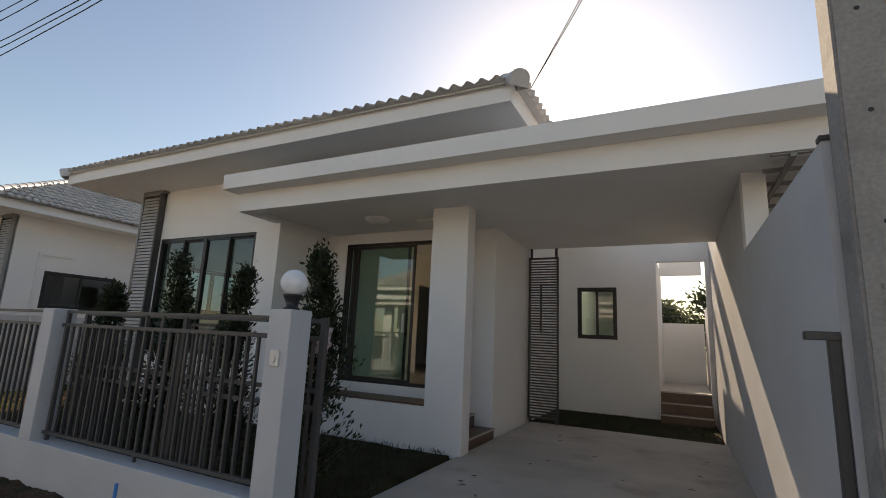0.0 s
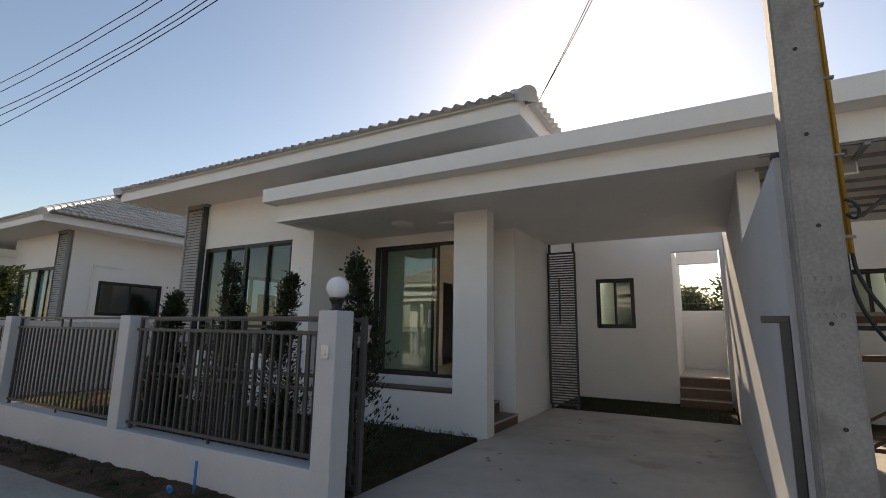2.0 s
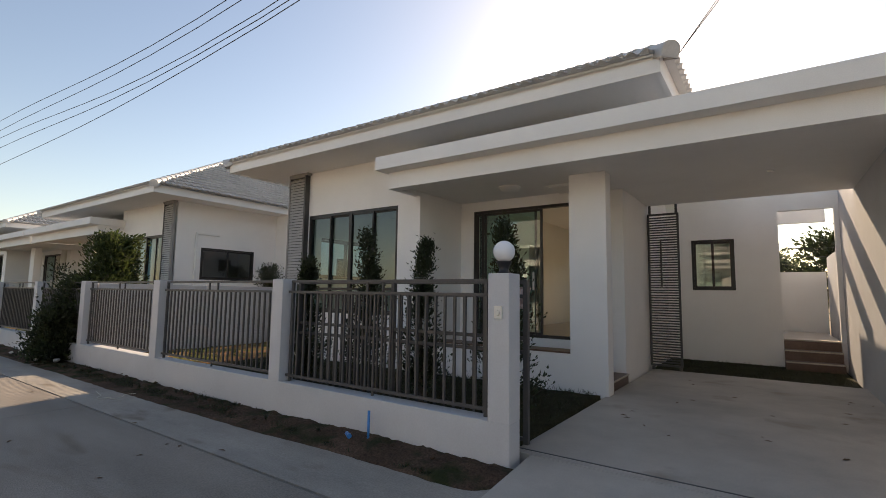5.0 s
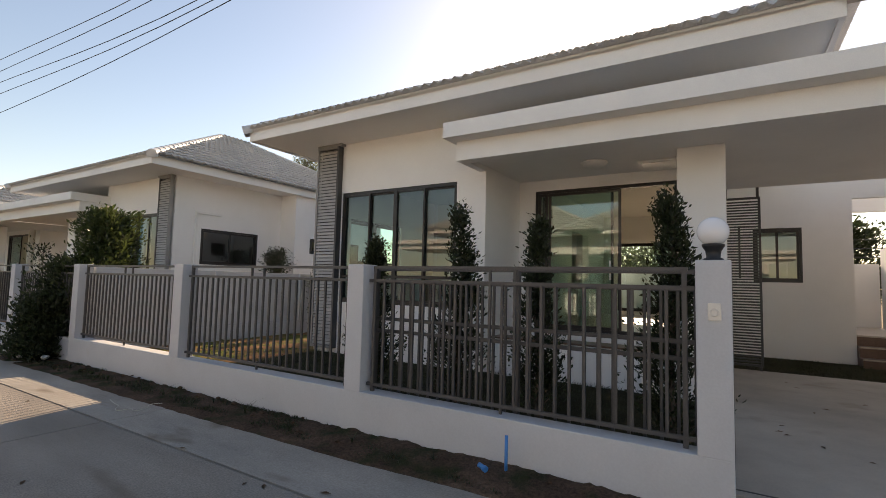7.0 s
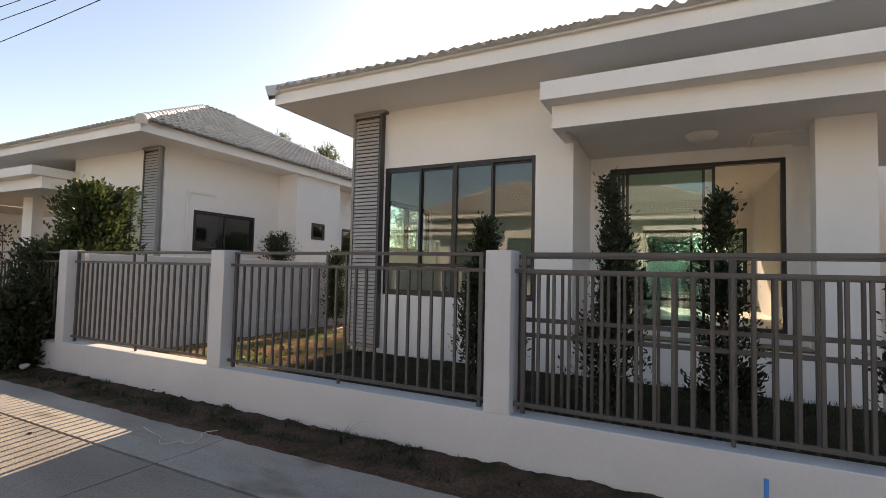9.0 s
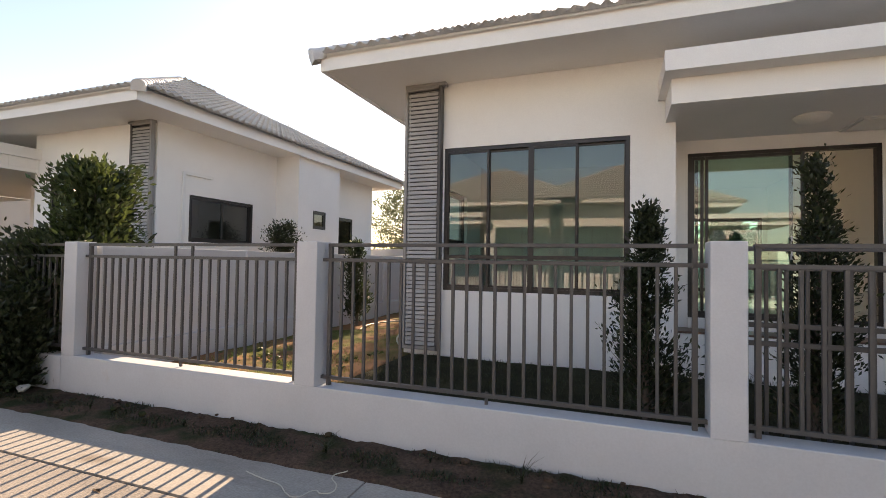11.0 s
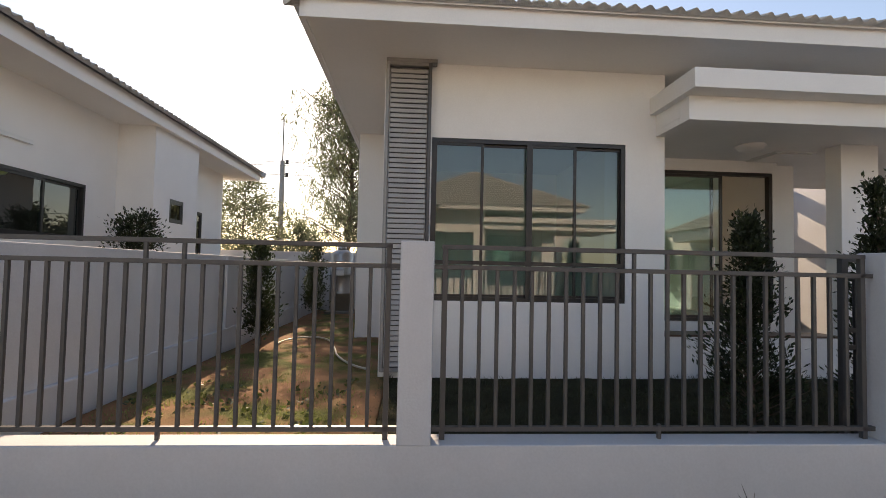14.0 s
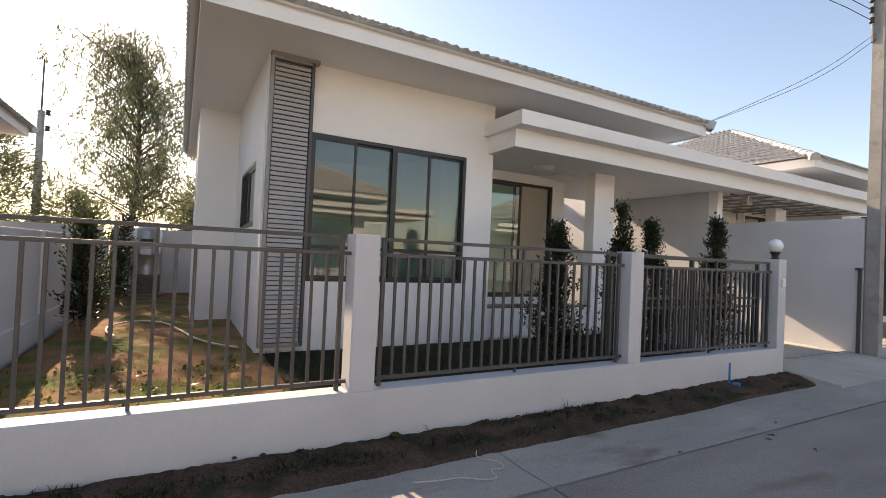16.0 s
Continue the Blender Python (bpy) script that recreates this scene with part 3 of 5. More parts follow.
    for k, (x1, z) in enumerate(((EAST + 0.03, 0.17), (EAST - 0.27, 0.34))):
        part("step", box(B(), -2.90, x1, 5.625, 6.655, 0.0 if k == 0 else 0.172, z - 0.03), BROWN_TILE, house, "brown tiled step")
        part("tread", box(B(), -2.90, x1, 5.63, 6.653, z - 0.028, z), BROWN_TILE, house, "brown tiled tread")
        part("nosing", box(B(), x1 + 0.0005, x1 + 0.018, 5.63, 6.653, z - 0.022, z + 0.002, 0.003), BEIGE_TILE, house, "pale stair nosing")
    # wall behind the carport with a small window and an opening to the back
    small = (-1.945, -1.145, 1.52, 2.60)
    part("carport_wall", wall_x(B(), 10.45, 10.60, EAST, 0.60, -0.05, 3.50, [small, (-0.38, 0.50, 0.0, 3.12)]), WHITE, house, "white wall behind the carport")
    glazed("window", house, True, small[0], small[1], 10.49, small[2], small[3], [(-1.90, -1.53), (-1.56, -1.19)], GLASS)
    bm = B()
    box(bm, -0.38, 0.50, 12.2, 12.35, 3.085, 3.42)
    part("rear_beam", bm, WHITE, house, "white beam over the back passage")
    part("back_room_wall", wall_y(B(), -0.53, -0.38, 10.6, 13.4, -0.05, 3.12), WHITE, house)
    for k in range(3):
        z = 0.19 * (k + 1)
        part("step", box(B(), -0.372, 0.50, 10.03 + 0.26 * k, 10.29 + 0.26 * k if k < 2 else 13.35, 0.0, z - 0.03), BROWN_TILE, house, "brown tiled step")
        part("tread", box(B(), -0.374, 0.504, 10.031 + 0.26 * k, 10.29 + 0.26 * k if k < 2 else 13.35, z - 0.028, z), BROWN_TILE if k < 2 else BEIGE_TILE, house, "tiled tread")
        part("nosing", box(B(), -0.374, 0.504, 10.012 + 0.26 * k, 10.0305 + 0.26 * k, z - 0.022, z + 0.002, 0.003), BEIGE_TILE, house, "pale stair nosing")
    part("rear_wall", wall_x(B(), 13.4, 13.55, -0.53, 0.55, -0.05, 2.02), WHITE, house)
    part("back_room_wall", wall_x(B(), 13.25, 13.4, EAST, -0.53, -0.05, 3.12), WHITE, house)
    part("back_room_roof", box(B(), EAST, -0.38, 10.6, 13.4, 3.122, 3.25), WHITE, house, "flat white roof slab")
    louvre_screen(house, -8.78, -8.25, 5.03, 5.11, 0.16, 3.74)
    roof_on(house, single)
    return house


MIRROR = Matrix.Diagonal((-1, 1, 1, 1))


def mirrored(ob, axis):
    """The mirror twin of a thing across the plane x = axis."""
    p = ob.matrix_basis.translation
    return copy_thing(ob, Matrix.Translation((2 * axis - p.x, p.y, p.z)) @ MIRROR)


home = house_at("new white single-storey house with grey hipped tile roof and carport", ("front",), GLASS, True)
next_door = house_at("lived-in white bungalow with grey tile roof behind the party wall", ("west",), DARK_GLASS)
next_door.matrix_basis = Matrix.Translation((-22.48 + 5.5, 8.5, 0)) @ MIRROR
for child in next_door.children:
    child.matrix_parent_inverse = Matrix.Translation((5.5, -8.5, 0))
far_house = house_at("white bungalow with grey tile roof farther along the lane", (), GLASS)
tagged(mirrored(far_house, 0.6003), "white bungalow under construction with an open carport")
for x in (-13.5, 10.3):
    tagged(copy_thing(far_house, Matrix.Translation((x + 2.0, -12.3, 0)) @ Matrix.Rotation(math.pi, 4, "Z")), "white bungalow across the lane in full sun")
tagged(copy_thing(far_house, Matrix.Translation((-5.5, -12.3, 0)) @ Matrix.Rotation(math.pi, 4, "Z") @ MIRROR), "white bungalow across the lane in full sun")
far_house.matrix_basis = Matrix.Translation((-5.5 - 23.9, 8.5, 0))


# ---- boundary walls and fence ----
def party_wall(x, y0, y1, top, label, foot=True):
    wall = thing("party_wall", (x, (y0 + y1) / 2, 0), label, "wall")
    part("wall_face", box(B(), x - 0.06, x + 0.06, y0, y1, -0.05, top, 0.006), SHADE_WHITE, wall)
    if foot:
        part("footing", box(B(), x - 0.11, x + 0.11, y0 + 0.02, y1, -0.05, 0.38, 0.01), SHADE_WHITE, wall, "thicker white footing")
    n = int((y1 - y0) / 2.6)
    for k in range(1, n + 1):
        y = y0 + k * (y1 - y0) / (n + 1)
        part("pier", box(B(), x - 0.10, x + 0.10, y - 0.09, y + 0.09, 0.381 if foot else -0.05, top + 0.004, 0.006), SHADE_WHITE, wall)
    return wall


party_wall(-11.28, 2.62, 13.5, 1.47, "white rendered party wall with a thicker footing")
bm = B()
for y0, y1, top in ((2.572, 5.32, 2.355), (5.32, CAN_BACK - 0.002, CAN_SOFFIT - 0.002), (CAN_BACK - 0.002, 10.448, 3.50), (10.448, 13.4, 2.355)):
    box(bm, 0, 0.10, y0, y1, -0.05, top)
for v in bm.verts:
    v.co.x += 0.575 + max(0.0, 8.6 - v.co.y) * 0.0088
solo("boundary_wall", bm, SHADE_WHITE, "white boundary wall rising to the ceiling at the carport's side", "wall")
solo("rear_wall", box(B(), -11.2, -2.5, 13.55, 13.68, -0.05, 1.75, 0.006), SHADE_WHITE, "white wall closing the back of the plot", "wall", kind="structure")
solo("rear_wall", box(B(), -34.0, -11.36, 13.55, 13.68, -0.05, 1.75, 0.006), SHADE_WHITE, "white wall closing the back of the neighbouring plot", "wall", kind="structure")

PILLARS = (-2.50, -5.465, -8.50, -11.46)
PT = 1.535


def front_fence(x_pillars, x_end, label):
    """The low rendered wall with its pillars, all cast together."""
    fence = thing("fence_wall", (sum(x_pillars) / len(x_pillars), 2.49, 0), label, "fence")
    lo, hi = min(x_pillars), max(x_pillars) + 0.2
    part("low_wall", box(B(), min(lo, x_end), hi, 2.392, 2.588, -0.18, 0.32, 0.008), SHADE_WHITE, fence, "low white rendered wall")
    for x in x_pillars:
        part("pillar", box(B(), x, x + 0.20, 2.388, 2.592, 0.315, PT if x == -2.50 else 1.505, 0.008), SHADE_WHITE, fence, "square white pillar")
    return fence


front_fence(PILLARS, -11.46, "white rendered garden wall with square pillars")


def bar_mesh(name, sx, sy, length, material=None):
    return mesh_of(name, box(B(), -sx / 2, sx / 2, -sy / 2, sy / 2, 0, length, 0.0022), material or STEEL)


BAR, STUB, POST, FOOT = bar_mesh("bar", 0.022, 0.022, 0.96), bar_mesh("stub", 0.022, 0.022, 0.11), bar_mesh("post", 0.032, 0.032, 1.16), bar_mesh("foot", 0.022, 0.022, 0.09)


def fence_panel(x0, x1, y, bars, stubs):
    """A steel panel: three rails, end posts, level-spaced bars and a few stubs under the top rail."""
    panel = thing("fence_panel", ((x0 + x1) / 2, y, 0.34), "grey painted steel fence panel with upright bars", "fence", "steel fence panels")
    for z, a, b in ((1.478, x0 + 0.05, x1 - 0.05), (1.355, x0, x1), (0.385, x0, x1)):
        part("rail", box(B(), a, b, y - 0.016, y + 0.016, z - 0.014, z + 0.014, 0.002), STEEL, panel)
    for x in (x0 + 0.07, x1 - 0.07):
        piece("post", POST, Matrix.Translation((x, y, 0.322)), panel)
    gap = (x1 - x0 - 0.14) / (bars + 1)
    for k in range(bars):
        piece("bar", BAR, Matrix.Translation((x0 + 0.07 + gap * (k + 1), y + 0.001, 0.39)), panel)
    for s in stubs:
        piece("stub", STUB, Matrix.Translation((x0 + 0.07 + gap * s, y, 1.362)), panel)
    piece("foot", FOOT, Matrix.Translation(((x0 + x1) / 2, y, 0.322)), panel)
    return panel


for a, b in zip(PILLARS[1:], PILLARS):
    fence_panel(a + 0.20, b, 2.49, round((b - a - 0.34) / 0.1085) - 1, (11, 13))


# ---- plants ----
def leaves(centres, aims, size, material, name="leaves", wide=0.42):
    """Many small pointed leaves in one mesh, each folded a little along its rib."""
    rng = np.random.default_rng(len(centres))
    n = len(centres)
    c, d = np.array(centres), np.array(aims)
    d = d + rng.normal(0, 0.45, (n, 3))
    d /= np.linalg.norm(d, axis=1)[:, None]
    s = np.cross(d, rng.normal(0, 1, (n, 3)) + [0, 0, 0.8])
    s /= np.linalg.norm(s, axis=1)[:, None]
    k = np.cross(d, s)
    ln = (size * rng.uniform(0.65, 1.25, n))[:, None]
    base, tip = c, c + d * ln
    mid = c + d * ln * 0.5
    left, right = mid + (s * wide + k * 0.10) * ln * 0.5, mid + (-s * wide + k * 0.10) * ln * 0.5
    co = np.stack([base, left, tip, right], 1).reshape(-1, 3)
    me = bpy.data.meshes.new(name)
    me.from_pydata(co.tolist(), [], [(4 * i, 4 * i + 1, 4 * i + 2, 4 * i + 3) for i in range(n)])
    me.materials.append(material)
    return me


def bush(name, base, height, outline, twigs, per_twig, size, material, label, category="shrub", seed=1, rise=0.7, droop=0.0, group="", bare=0.15, trunk=0.03, wide=0.42):
    """A plant: a tapered stem, limbs that fan out to the outline (radius by height share), leaves along each limb."""
    rng = random.Random(seed)
    plant = thing(name, base, label, category, group)
    bx, by, bz = base
    bm = B()
    lean = Vector((rng.uniform(-0.04, 0.04), rng.uniform(-0.04, 0.04), 0)) * height
    steps = 6
    def stem(f):
        return Vector((bx, by, bz)) + lean * f * f + Vector((0.02 * height * math.sin(f * 5 + seed) * f, 0.02 * height * math.cos(f * 4 + seed) * f, height * f))
    for k in range(steps):
        tube(bm, stem(k / steps), stem((k + 1) / steps), trunk * (1 - 0.85 * k / steps), trunk * (1 - 0.85 * (k + 1) / steps), 7, False)
    part("trunk", bm, BARK, plant)
    pts, aims = [], []
    limbs = B()
    for t in range(twigs):
        f = bare + (1 - bare) * (t + rng.random()) / twigs
        a = rng.random() * math.tau
        if height > 1.6 and noise.noise((math.cos(a) * 1.6, math.sin(a) * 1.6, f * 6 + seed)) < -0.08:
            continue
        r = outline(f) * (0.55 + 0.55 * rng.random()) * (1 + 0.75 * noise.noise((math.cos(a) * 1.5 + seed, math.sin(a) * 1.5, f * 7)))
        start = stem(max(0.02, f - r * rise / height * 0.8))
        end = stem(min(f, 1.0)) + Vector((math.cos(a) * r, math.sin(a) * r, r * rise * 0.25 - droop * r))
        if t % 3 == 0:
            tube(limbs, start, end, trunk * 0.22, trunk * 0.06, 4, False)
        d = (end - start).normalized()
        for k in range(per_twig):
            u = 0.25 + 0.80 * (k + rng.random()) / per_twig
            p = start.lerp(end, u)
            j = size * (1.15 - 0.5 * u)
            pts.append((p.x + rng.gauss(0, j), p.y + rng.gauss(0, j), max(bz + 0.03, p.z + rng.gauss(0, j))))
            aims.append((d.x * 0.8, d.y * 0.8, d.z * 0.6 + 0.35 - droop * 1.6))
    tagged(part("branchwork", limbs, BARK, plant), kind="stuff")
    crown = attach(new("crown", leaves(pts, aims, size, material, "crown", wide)), plant)
    return plant


cone = lambda r: (lambda f: r * (1.05 - f) ** 0.95 * min(1, 0.55 + f * 3))
column = lambda r: (lambda f: r * min(1, 0.7 + f * 1.2) * (1 - f ** 5 * 0.75))
ball = lambda r: (lambda f: r * math.sqrt(max(0.03, 1 - (2 * f - 1.05) ** 2)))
row = "clipped shrubs behind the fence"
bush("columnar_shrub", (-5.78, 3.15, 0.07), 1.72, cone(0.43), 520, 28, 0.048, LEAF, "dense dark green cone-shaped shrub planted behind the fence", seed=3, group=row)
bush("columnar_shrub", (-4.69, 3.18, 0.07), 2.02, cone(0.35), 380, 26, 0.050, LEAF, "slender dark green shrub with an uneven tip", seed=5, group=row)
bush("columnar_shrub", (-3.86, 3.27, 0.07), 1.90, cone(0.33), 370, 26, 0.050, LEAF, "slender dark green shrub behind the parked gate", seed=8, group=row)
bush("columnar_shrub", (-2.72, 3.15, 0.07), 2.00, cone(0.41), 430, 26, 0.050, LEAF, "leafy dark green shrub beside the gate pillar", seed=11, group=row)
bush("columnar_shrub", (-10.78, 7.2, 0.08), 1.62, column(0.24), 260, 20, 0.07, LEAF, "narrow shrub against the party wall", seed=13, group=row)
bush("columnar_shrub", (-10.75, 11.1, 0.08), 1.80, column(0.30), 320, 18, 0.065, LEAF, "narrow dark shrub near the water tank", seed=15, group=row)
bush("garden_tree", (-12.24, 3.15, 0.05), 2.42, lambda f: 0.56 * math.sqrt(max(0.05, 1 - (2.2 * f - 1.35) ** 2)), 620, 34, 0.09, LEAF_LIGHT, "bushy small tree with yellow-green leaves behind the neighbouring fence", "tree", 21, 0.5, bare=0.45, trunk=0.05)
bush("hedge_shrub", (-12.30, 2.90, 0.05), 1.45, lambda f: 0.70 * (1.1 - f * 0.3), 820, 30, 0.09, LEAF, "dark leafy undergrowth spilling through the neighbouring fence", "shrub", 23, bare=0.1)
bush("hedge_shrub", (-12.05, 2.26, -0.05), 0.95, lambda f: 0.46 * (1.15 - f * 0.6), 420, 28, 0.08, LEAF, "dark bush overhanging the foot of the neighbouring wall", "shrub", 29, bare=0.04)
bush("hedge_shrub", (-12.9, 2.7, 0.02), 0.5, ball(0.5), 90, 14, 0.07, LEAF, "low weeds at the foot of the neighbouring fence", "shrub", 25)
bush("hedge_shrub", (-15.6, 3.3, 0.05), 1.9, ball(0.6), 100, 14, 0.08, LEAF, "thin shrub in the neighbouring yard", "shrub", 24)
bush("potted_shrub", (-12.9, 7.5, 0.05), 2.05, lambda f: 0.45 * max(0.2, math.sin(max(0, f - 0.55) / 0.45 * 2.6)), 220, 20, 0.065, LEAF, "rounded dark shrub beside the neighbouring house", "shrub", 27, bare=0.65)

def drooping_tree(base, height, radius, label, seed, limbs=120, size=0.21, trunk=0.15):
    """A tall tree whose limbs carry hanging strands of long narrow leaves."""
    r = random.Random(seed)
    tree = thing("eucalyptus_tree", base, label, "tree", "tall drooping trees")
    o = Vector(base)
    def stem(f):
        return o + Vector((0.25 * math.sin(f * 4 + seed), 0.2 * math.cos(f * 3 + seed), height * f))
    bm = B()
    for k in range(8):
        tube(bm, stem(k / 8), stem((k + 1) / 8), trunk * (1 - 0.11 * k), trunk * (0.89 - 0.11 * k), 8, False)
    part("trunk", bm, BARK, tree)
    bm, pts, aims = B(), [], []
    for k in range(limbs):
        f = 0.30 + 0.68 * (k + r.random()) / limbs
        a = r.random() * math.tau
        wide = math.sqrt(max(0.03, 1 - (max(0.0, f - 0.48) / 0.54) ** 2))
        reach = radius * wide * r.uniform(0.35, 1.05) * (1 + 0.6 * noise.noise((math.cos(a) * 1.3, math.sin(a) * 1.3, f * 6 + seed)))
        p0 = stem(max(0.15, f - 0.08))
        p1 = stem(f) + Vector((math.cos(a) * reach, math.sin(a) * reach, 0.22 * reach))
        tube(bm, p0, p1, trunk * 0.20, trunk * 0.05, 5, False)
        for _ in range(9):
            u = r.uniform(0.30, 1.10)
            q = p0.lerp(p1, u) + Vector((r.gauss(0, 0.16), r.gauss(0, 0.16), r.gauss(0, 0.12)))
            drift = Vector((r.gauss(0, 0.25), r.gauss(0, 0.25), -1))
            span = r.uniform(0.35, 0.95)
            for i in range(12):
                c = q + drift * span * (i / 12) + Vector((r.gauss(0, 0.07), r.gauss(0, 0.07), r.gauss(0, 0.05)))
                pts.append(tuple(c))
                aims.append((drift.x, drift.y, -1.0))
    tagged(part("branchwork", bm, BARK, tree), kind="stuff")
    attach(new("crown", leaves(pts, aims, size, LEAF_DUSTY, "crown", 0.22)), tree)
    return tree


# tall drooping tree and thin trees behind the plots
drooping_tree((-11.5, 21.0, -0.05), 9.7, 3.0, "tall pale drooping eucalyptus tree against the sky", 31, 150, 0.22)
for x, y, h, q in ((-35.5, 29.0, 13.6, 33), (-33.0, 32.0, 13.2, 35)):
    drooping_tree((x, y, -0.05), h, 2.3, "tall leafy tree rising behind the neighbouring roof", q, 90, 0.30)
for k, (x, y, h, r) in enumerate(((-14.6, 17.2, 4.5, 1.5), (-12.7, 16.6, 2.9, 1.2))):
    bush("thin_tree", (x, y, -0.05), h, ball(r), 300, 32, 0.15, LEAF_DUSTY, "thin straggly tree behind the back wall", "tree", 41 + k, 0.5, 0.1, "trees behind the plots", 0.35, 0.06, 0.34)
for k, (x, y, h, r) in enumerate(((1.8, 26.0, 4.3, 2.2), (-1.0, 27.0, 3.6, 1.8), (-5.0, 26.0, 4.4, 2.4), (-8.4, 27.0, 4.6, 2.4), (6.5, 27.0, 4.2, 2.3))):
    bush("roadside_tree", (x, y, -0.05), h, ball(r), 320, 26, 0.26, LEAF_DUSTY if k != 0 else LEAF, "leafy roadside tree beyond the plots", "tree", 61 + k, 0.5, 0.05, "trees beyond the plots", 0.25, 0.12)


def blades(spots, height, material, name, label, category):
    """Grass in one mesh: thin bent blades, three points each."""
    rng = np.random.default_rng(len(spots))
    p = np.array(spots)
    n = len(p)
    a = rng.uniform(0, math.tau, n)
    h = height * rng.uniform(0.4, 1.3, n)
    w = 0.004 + 0.003 * rng.random(n)
    lean = rng.normal(0, 0.45, (n, 2)) * h[:, None]
    s = np.stack([np.cos(a) * w, np.sin(a) * w, np.zeros(n)], 1)
    tip = p + np.concatenate([lean, h[:, None]], 1)
    co = np.stack([p - s, p + s, tip], 1).reshape(-1, 3)
    me = bpy.data.meshes.new(name)
    me.from_pydata(co.tolist(), [], [(3 * i, 3 * i + 1, 3 * i + 2) for i in range(n)])
    me.materials.append(material)
    return tagged(new(name, me), label, category, kind="stuff")


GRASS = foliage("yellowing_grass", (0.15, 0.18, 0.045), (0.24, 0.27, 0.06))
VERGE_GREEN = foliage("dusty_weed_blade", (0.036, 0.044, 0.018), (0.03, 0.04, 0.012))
# blades darkened to go with the shade put into the turf
SHADE_GRASS = foliage("shade_darkened_blade", (0.038, 0.044, 0.018), (0.034, 0.044, 0.013))
rng = random.Random(5)
spots = []
while len(spots) < 5200:
    x, y = rng.uniform(-11.05, -8.85), rng.uniform(2.65, 12.5) if rng.random() < 0.4 else rng.uniform(2.65, 6.5)
    if noise.noise((x * 1.1, y * 1.1, 3)) + 0.4 * noise.noise((x * 4, y * 4, 1)) > rng.uniform(-0.15, 0.35) - (0.45 if y < 4.4 else 0):
        spots.append((x, y, 0.07))
blades(spots, 0.034, GRASS, "yard_grass", "yellow-green grass in patches on bare soil", "grass")
blades([(rng.uniform(-8.8, -2.45), rng.uniform(2.62, 5.35), 0.06) for _ in range(9000)], 0.05, SHADE_GRASS, "shaded_grass", "short grass coloured darker for the shade of the house", "grass")
blades([(rng.uniform(-2.38, 0.5), rng.uniform(8.5, 10.4), 0.02) for _ in range(3500)], 0.05, SHADE_GRASS, "strip_grass", "short green grass strip behind the carport", "grass")
spots = []
while len(spots) < 5200:
    x, y = rng.uniform(-13, -2.5), rng.uniform(1.98, 2.38)
    if noise.noise((x * 2.2, y * 4, 8)) + 0.15 > rng.uniform(0.1, 0.5):
        spots.append((x, y, -0.060 + 0.012 * min(1, (y - 1.9) / 0.4)))
blades(spots, 0.028, VERGE_GREEN, "verge_weeds", "sparse weeds on the soil verge", "weeds")

spots, aims = [], []
for k in range(46):
    x, y = rng.uniform(-11.0, -8.9), rng.uniform(2.7, 4.9)
    for i in range(rng.randint(5, 11)):
        a = rng.random() * math.tau
        spots.append((x + rng.gauss(0, 0.04), y + rng.gauss(0, 0.04), 0.085 + rng.random() * 0.03))
        aims.append((math.cos(a), math.sin(a), 0.35))
tagged(new("low_weeds", leaves(spots, aims, 0.055, LEAF_LIGHT, "low_weeds", 0.6)), "low broad-leaved weeds on the sunlit soil", "weeds", kind="stuff")


def weed_tuft(x, y, z, h, n, seed):
    """A tuft of long arching blades."""
    r = random.Random(seed)
    bm = B()
    for _ in range(n):
        a, l = r.random() * math.tau, h * r.uniform(0.5, 1.2)
        out = r.uniform(0.3, 1.0)
        p = [Vector((x + math.cos(a) * out * l * f * f, y + math.sin(a) * out * l * f * f, z + l * (f - 0.35 * f * f))) for f in (0, 0.35, 0.7, 1.0)]
        s = Vector((-math.sin(a), math.cos(a), 0)) * 0.004
        v = [(bm.verts.new(q - s * (1 - f)), bm.verts.new(q + s * (1 - f))) for q, f in zip(p, (0, 0.2, 0.5, 0.9))]
        for u, w in zip(v, v[1:]):
            bm.faces.new((u[0], u[1], w[1], w[0]))
    return solo("weed_tuft", bm, SHADE_GRASS, "tuft of long green grass on the soil verge", "weeds", "weed tufts")


for k, (x, y, h, n) in enumerate(((-7.95, 1.98, 0.16, 26), (-6.55, 2.05, 0.20, 22), (-9.35, 2.0, 0.10, 18), (-5.1, 2.05, 0.12, 16), (-7.2, 2.12, 0.12, 14), (-10.5, 2.0, 0.14, 20), (-4.3, 2.1, 0.10, 14))):
    weed_tuft(x, y + 0.08, -0.04, h, n, k)


def clod(x, y, z, r, seed):
    bm = B()
    bmesh.ops.create_icosphere(bm, subdivisions=2, radius=r)
    for v in bm.verts:
        v.co *= 1 + 0.35 * noise.noise(v.co / r * 1.3 + Vector((seed, 0, 0)))
        v.co.z *= 0.6
        v.co += Vector((x, y, z))
    return solo("soil_clod", bm, SOIL, "lump of dry brown soil on the verge", "soil", "soil clods")


for k in range(26):
    x = rng.uniform(-11.2, -2.4)
    clod(x, rng.uniform(2.05, 2.36), -0.025 + rng.uniform(0, 0.02), rng.uniform(0.012, 0.034), k)

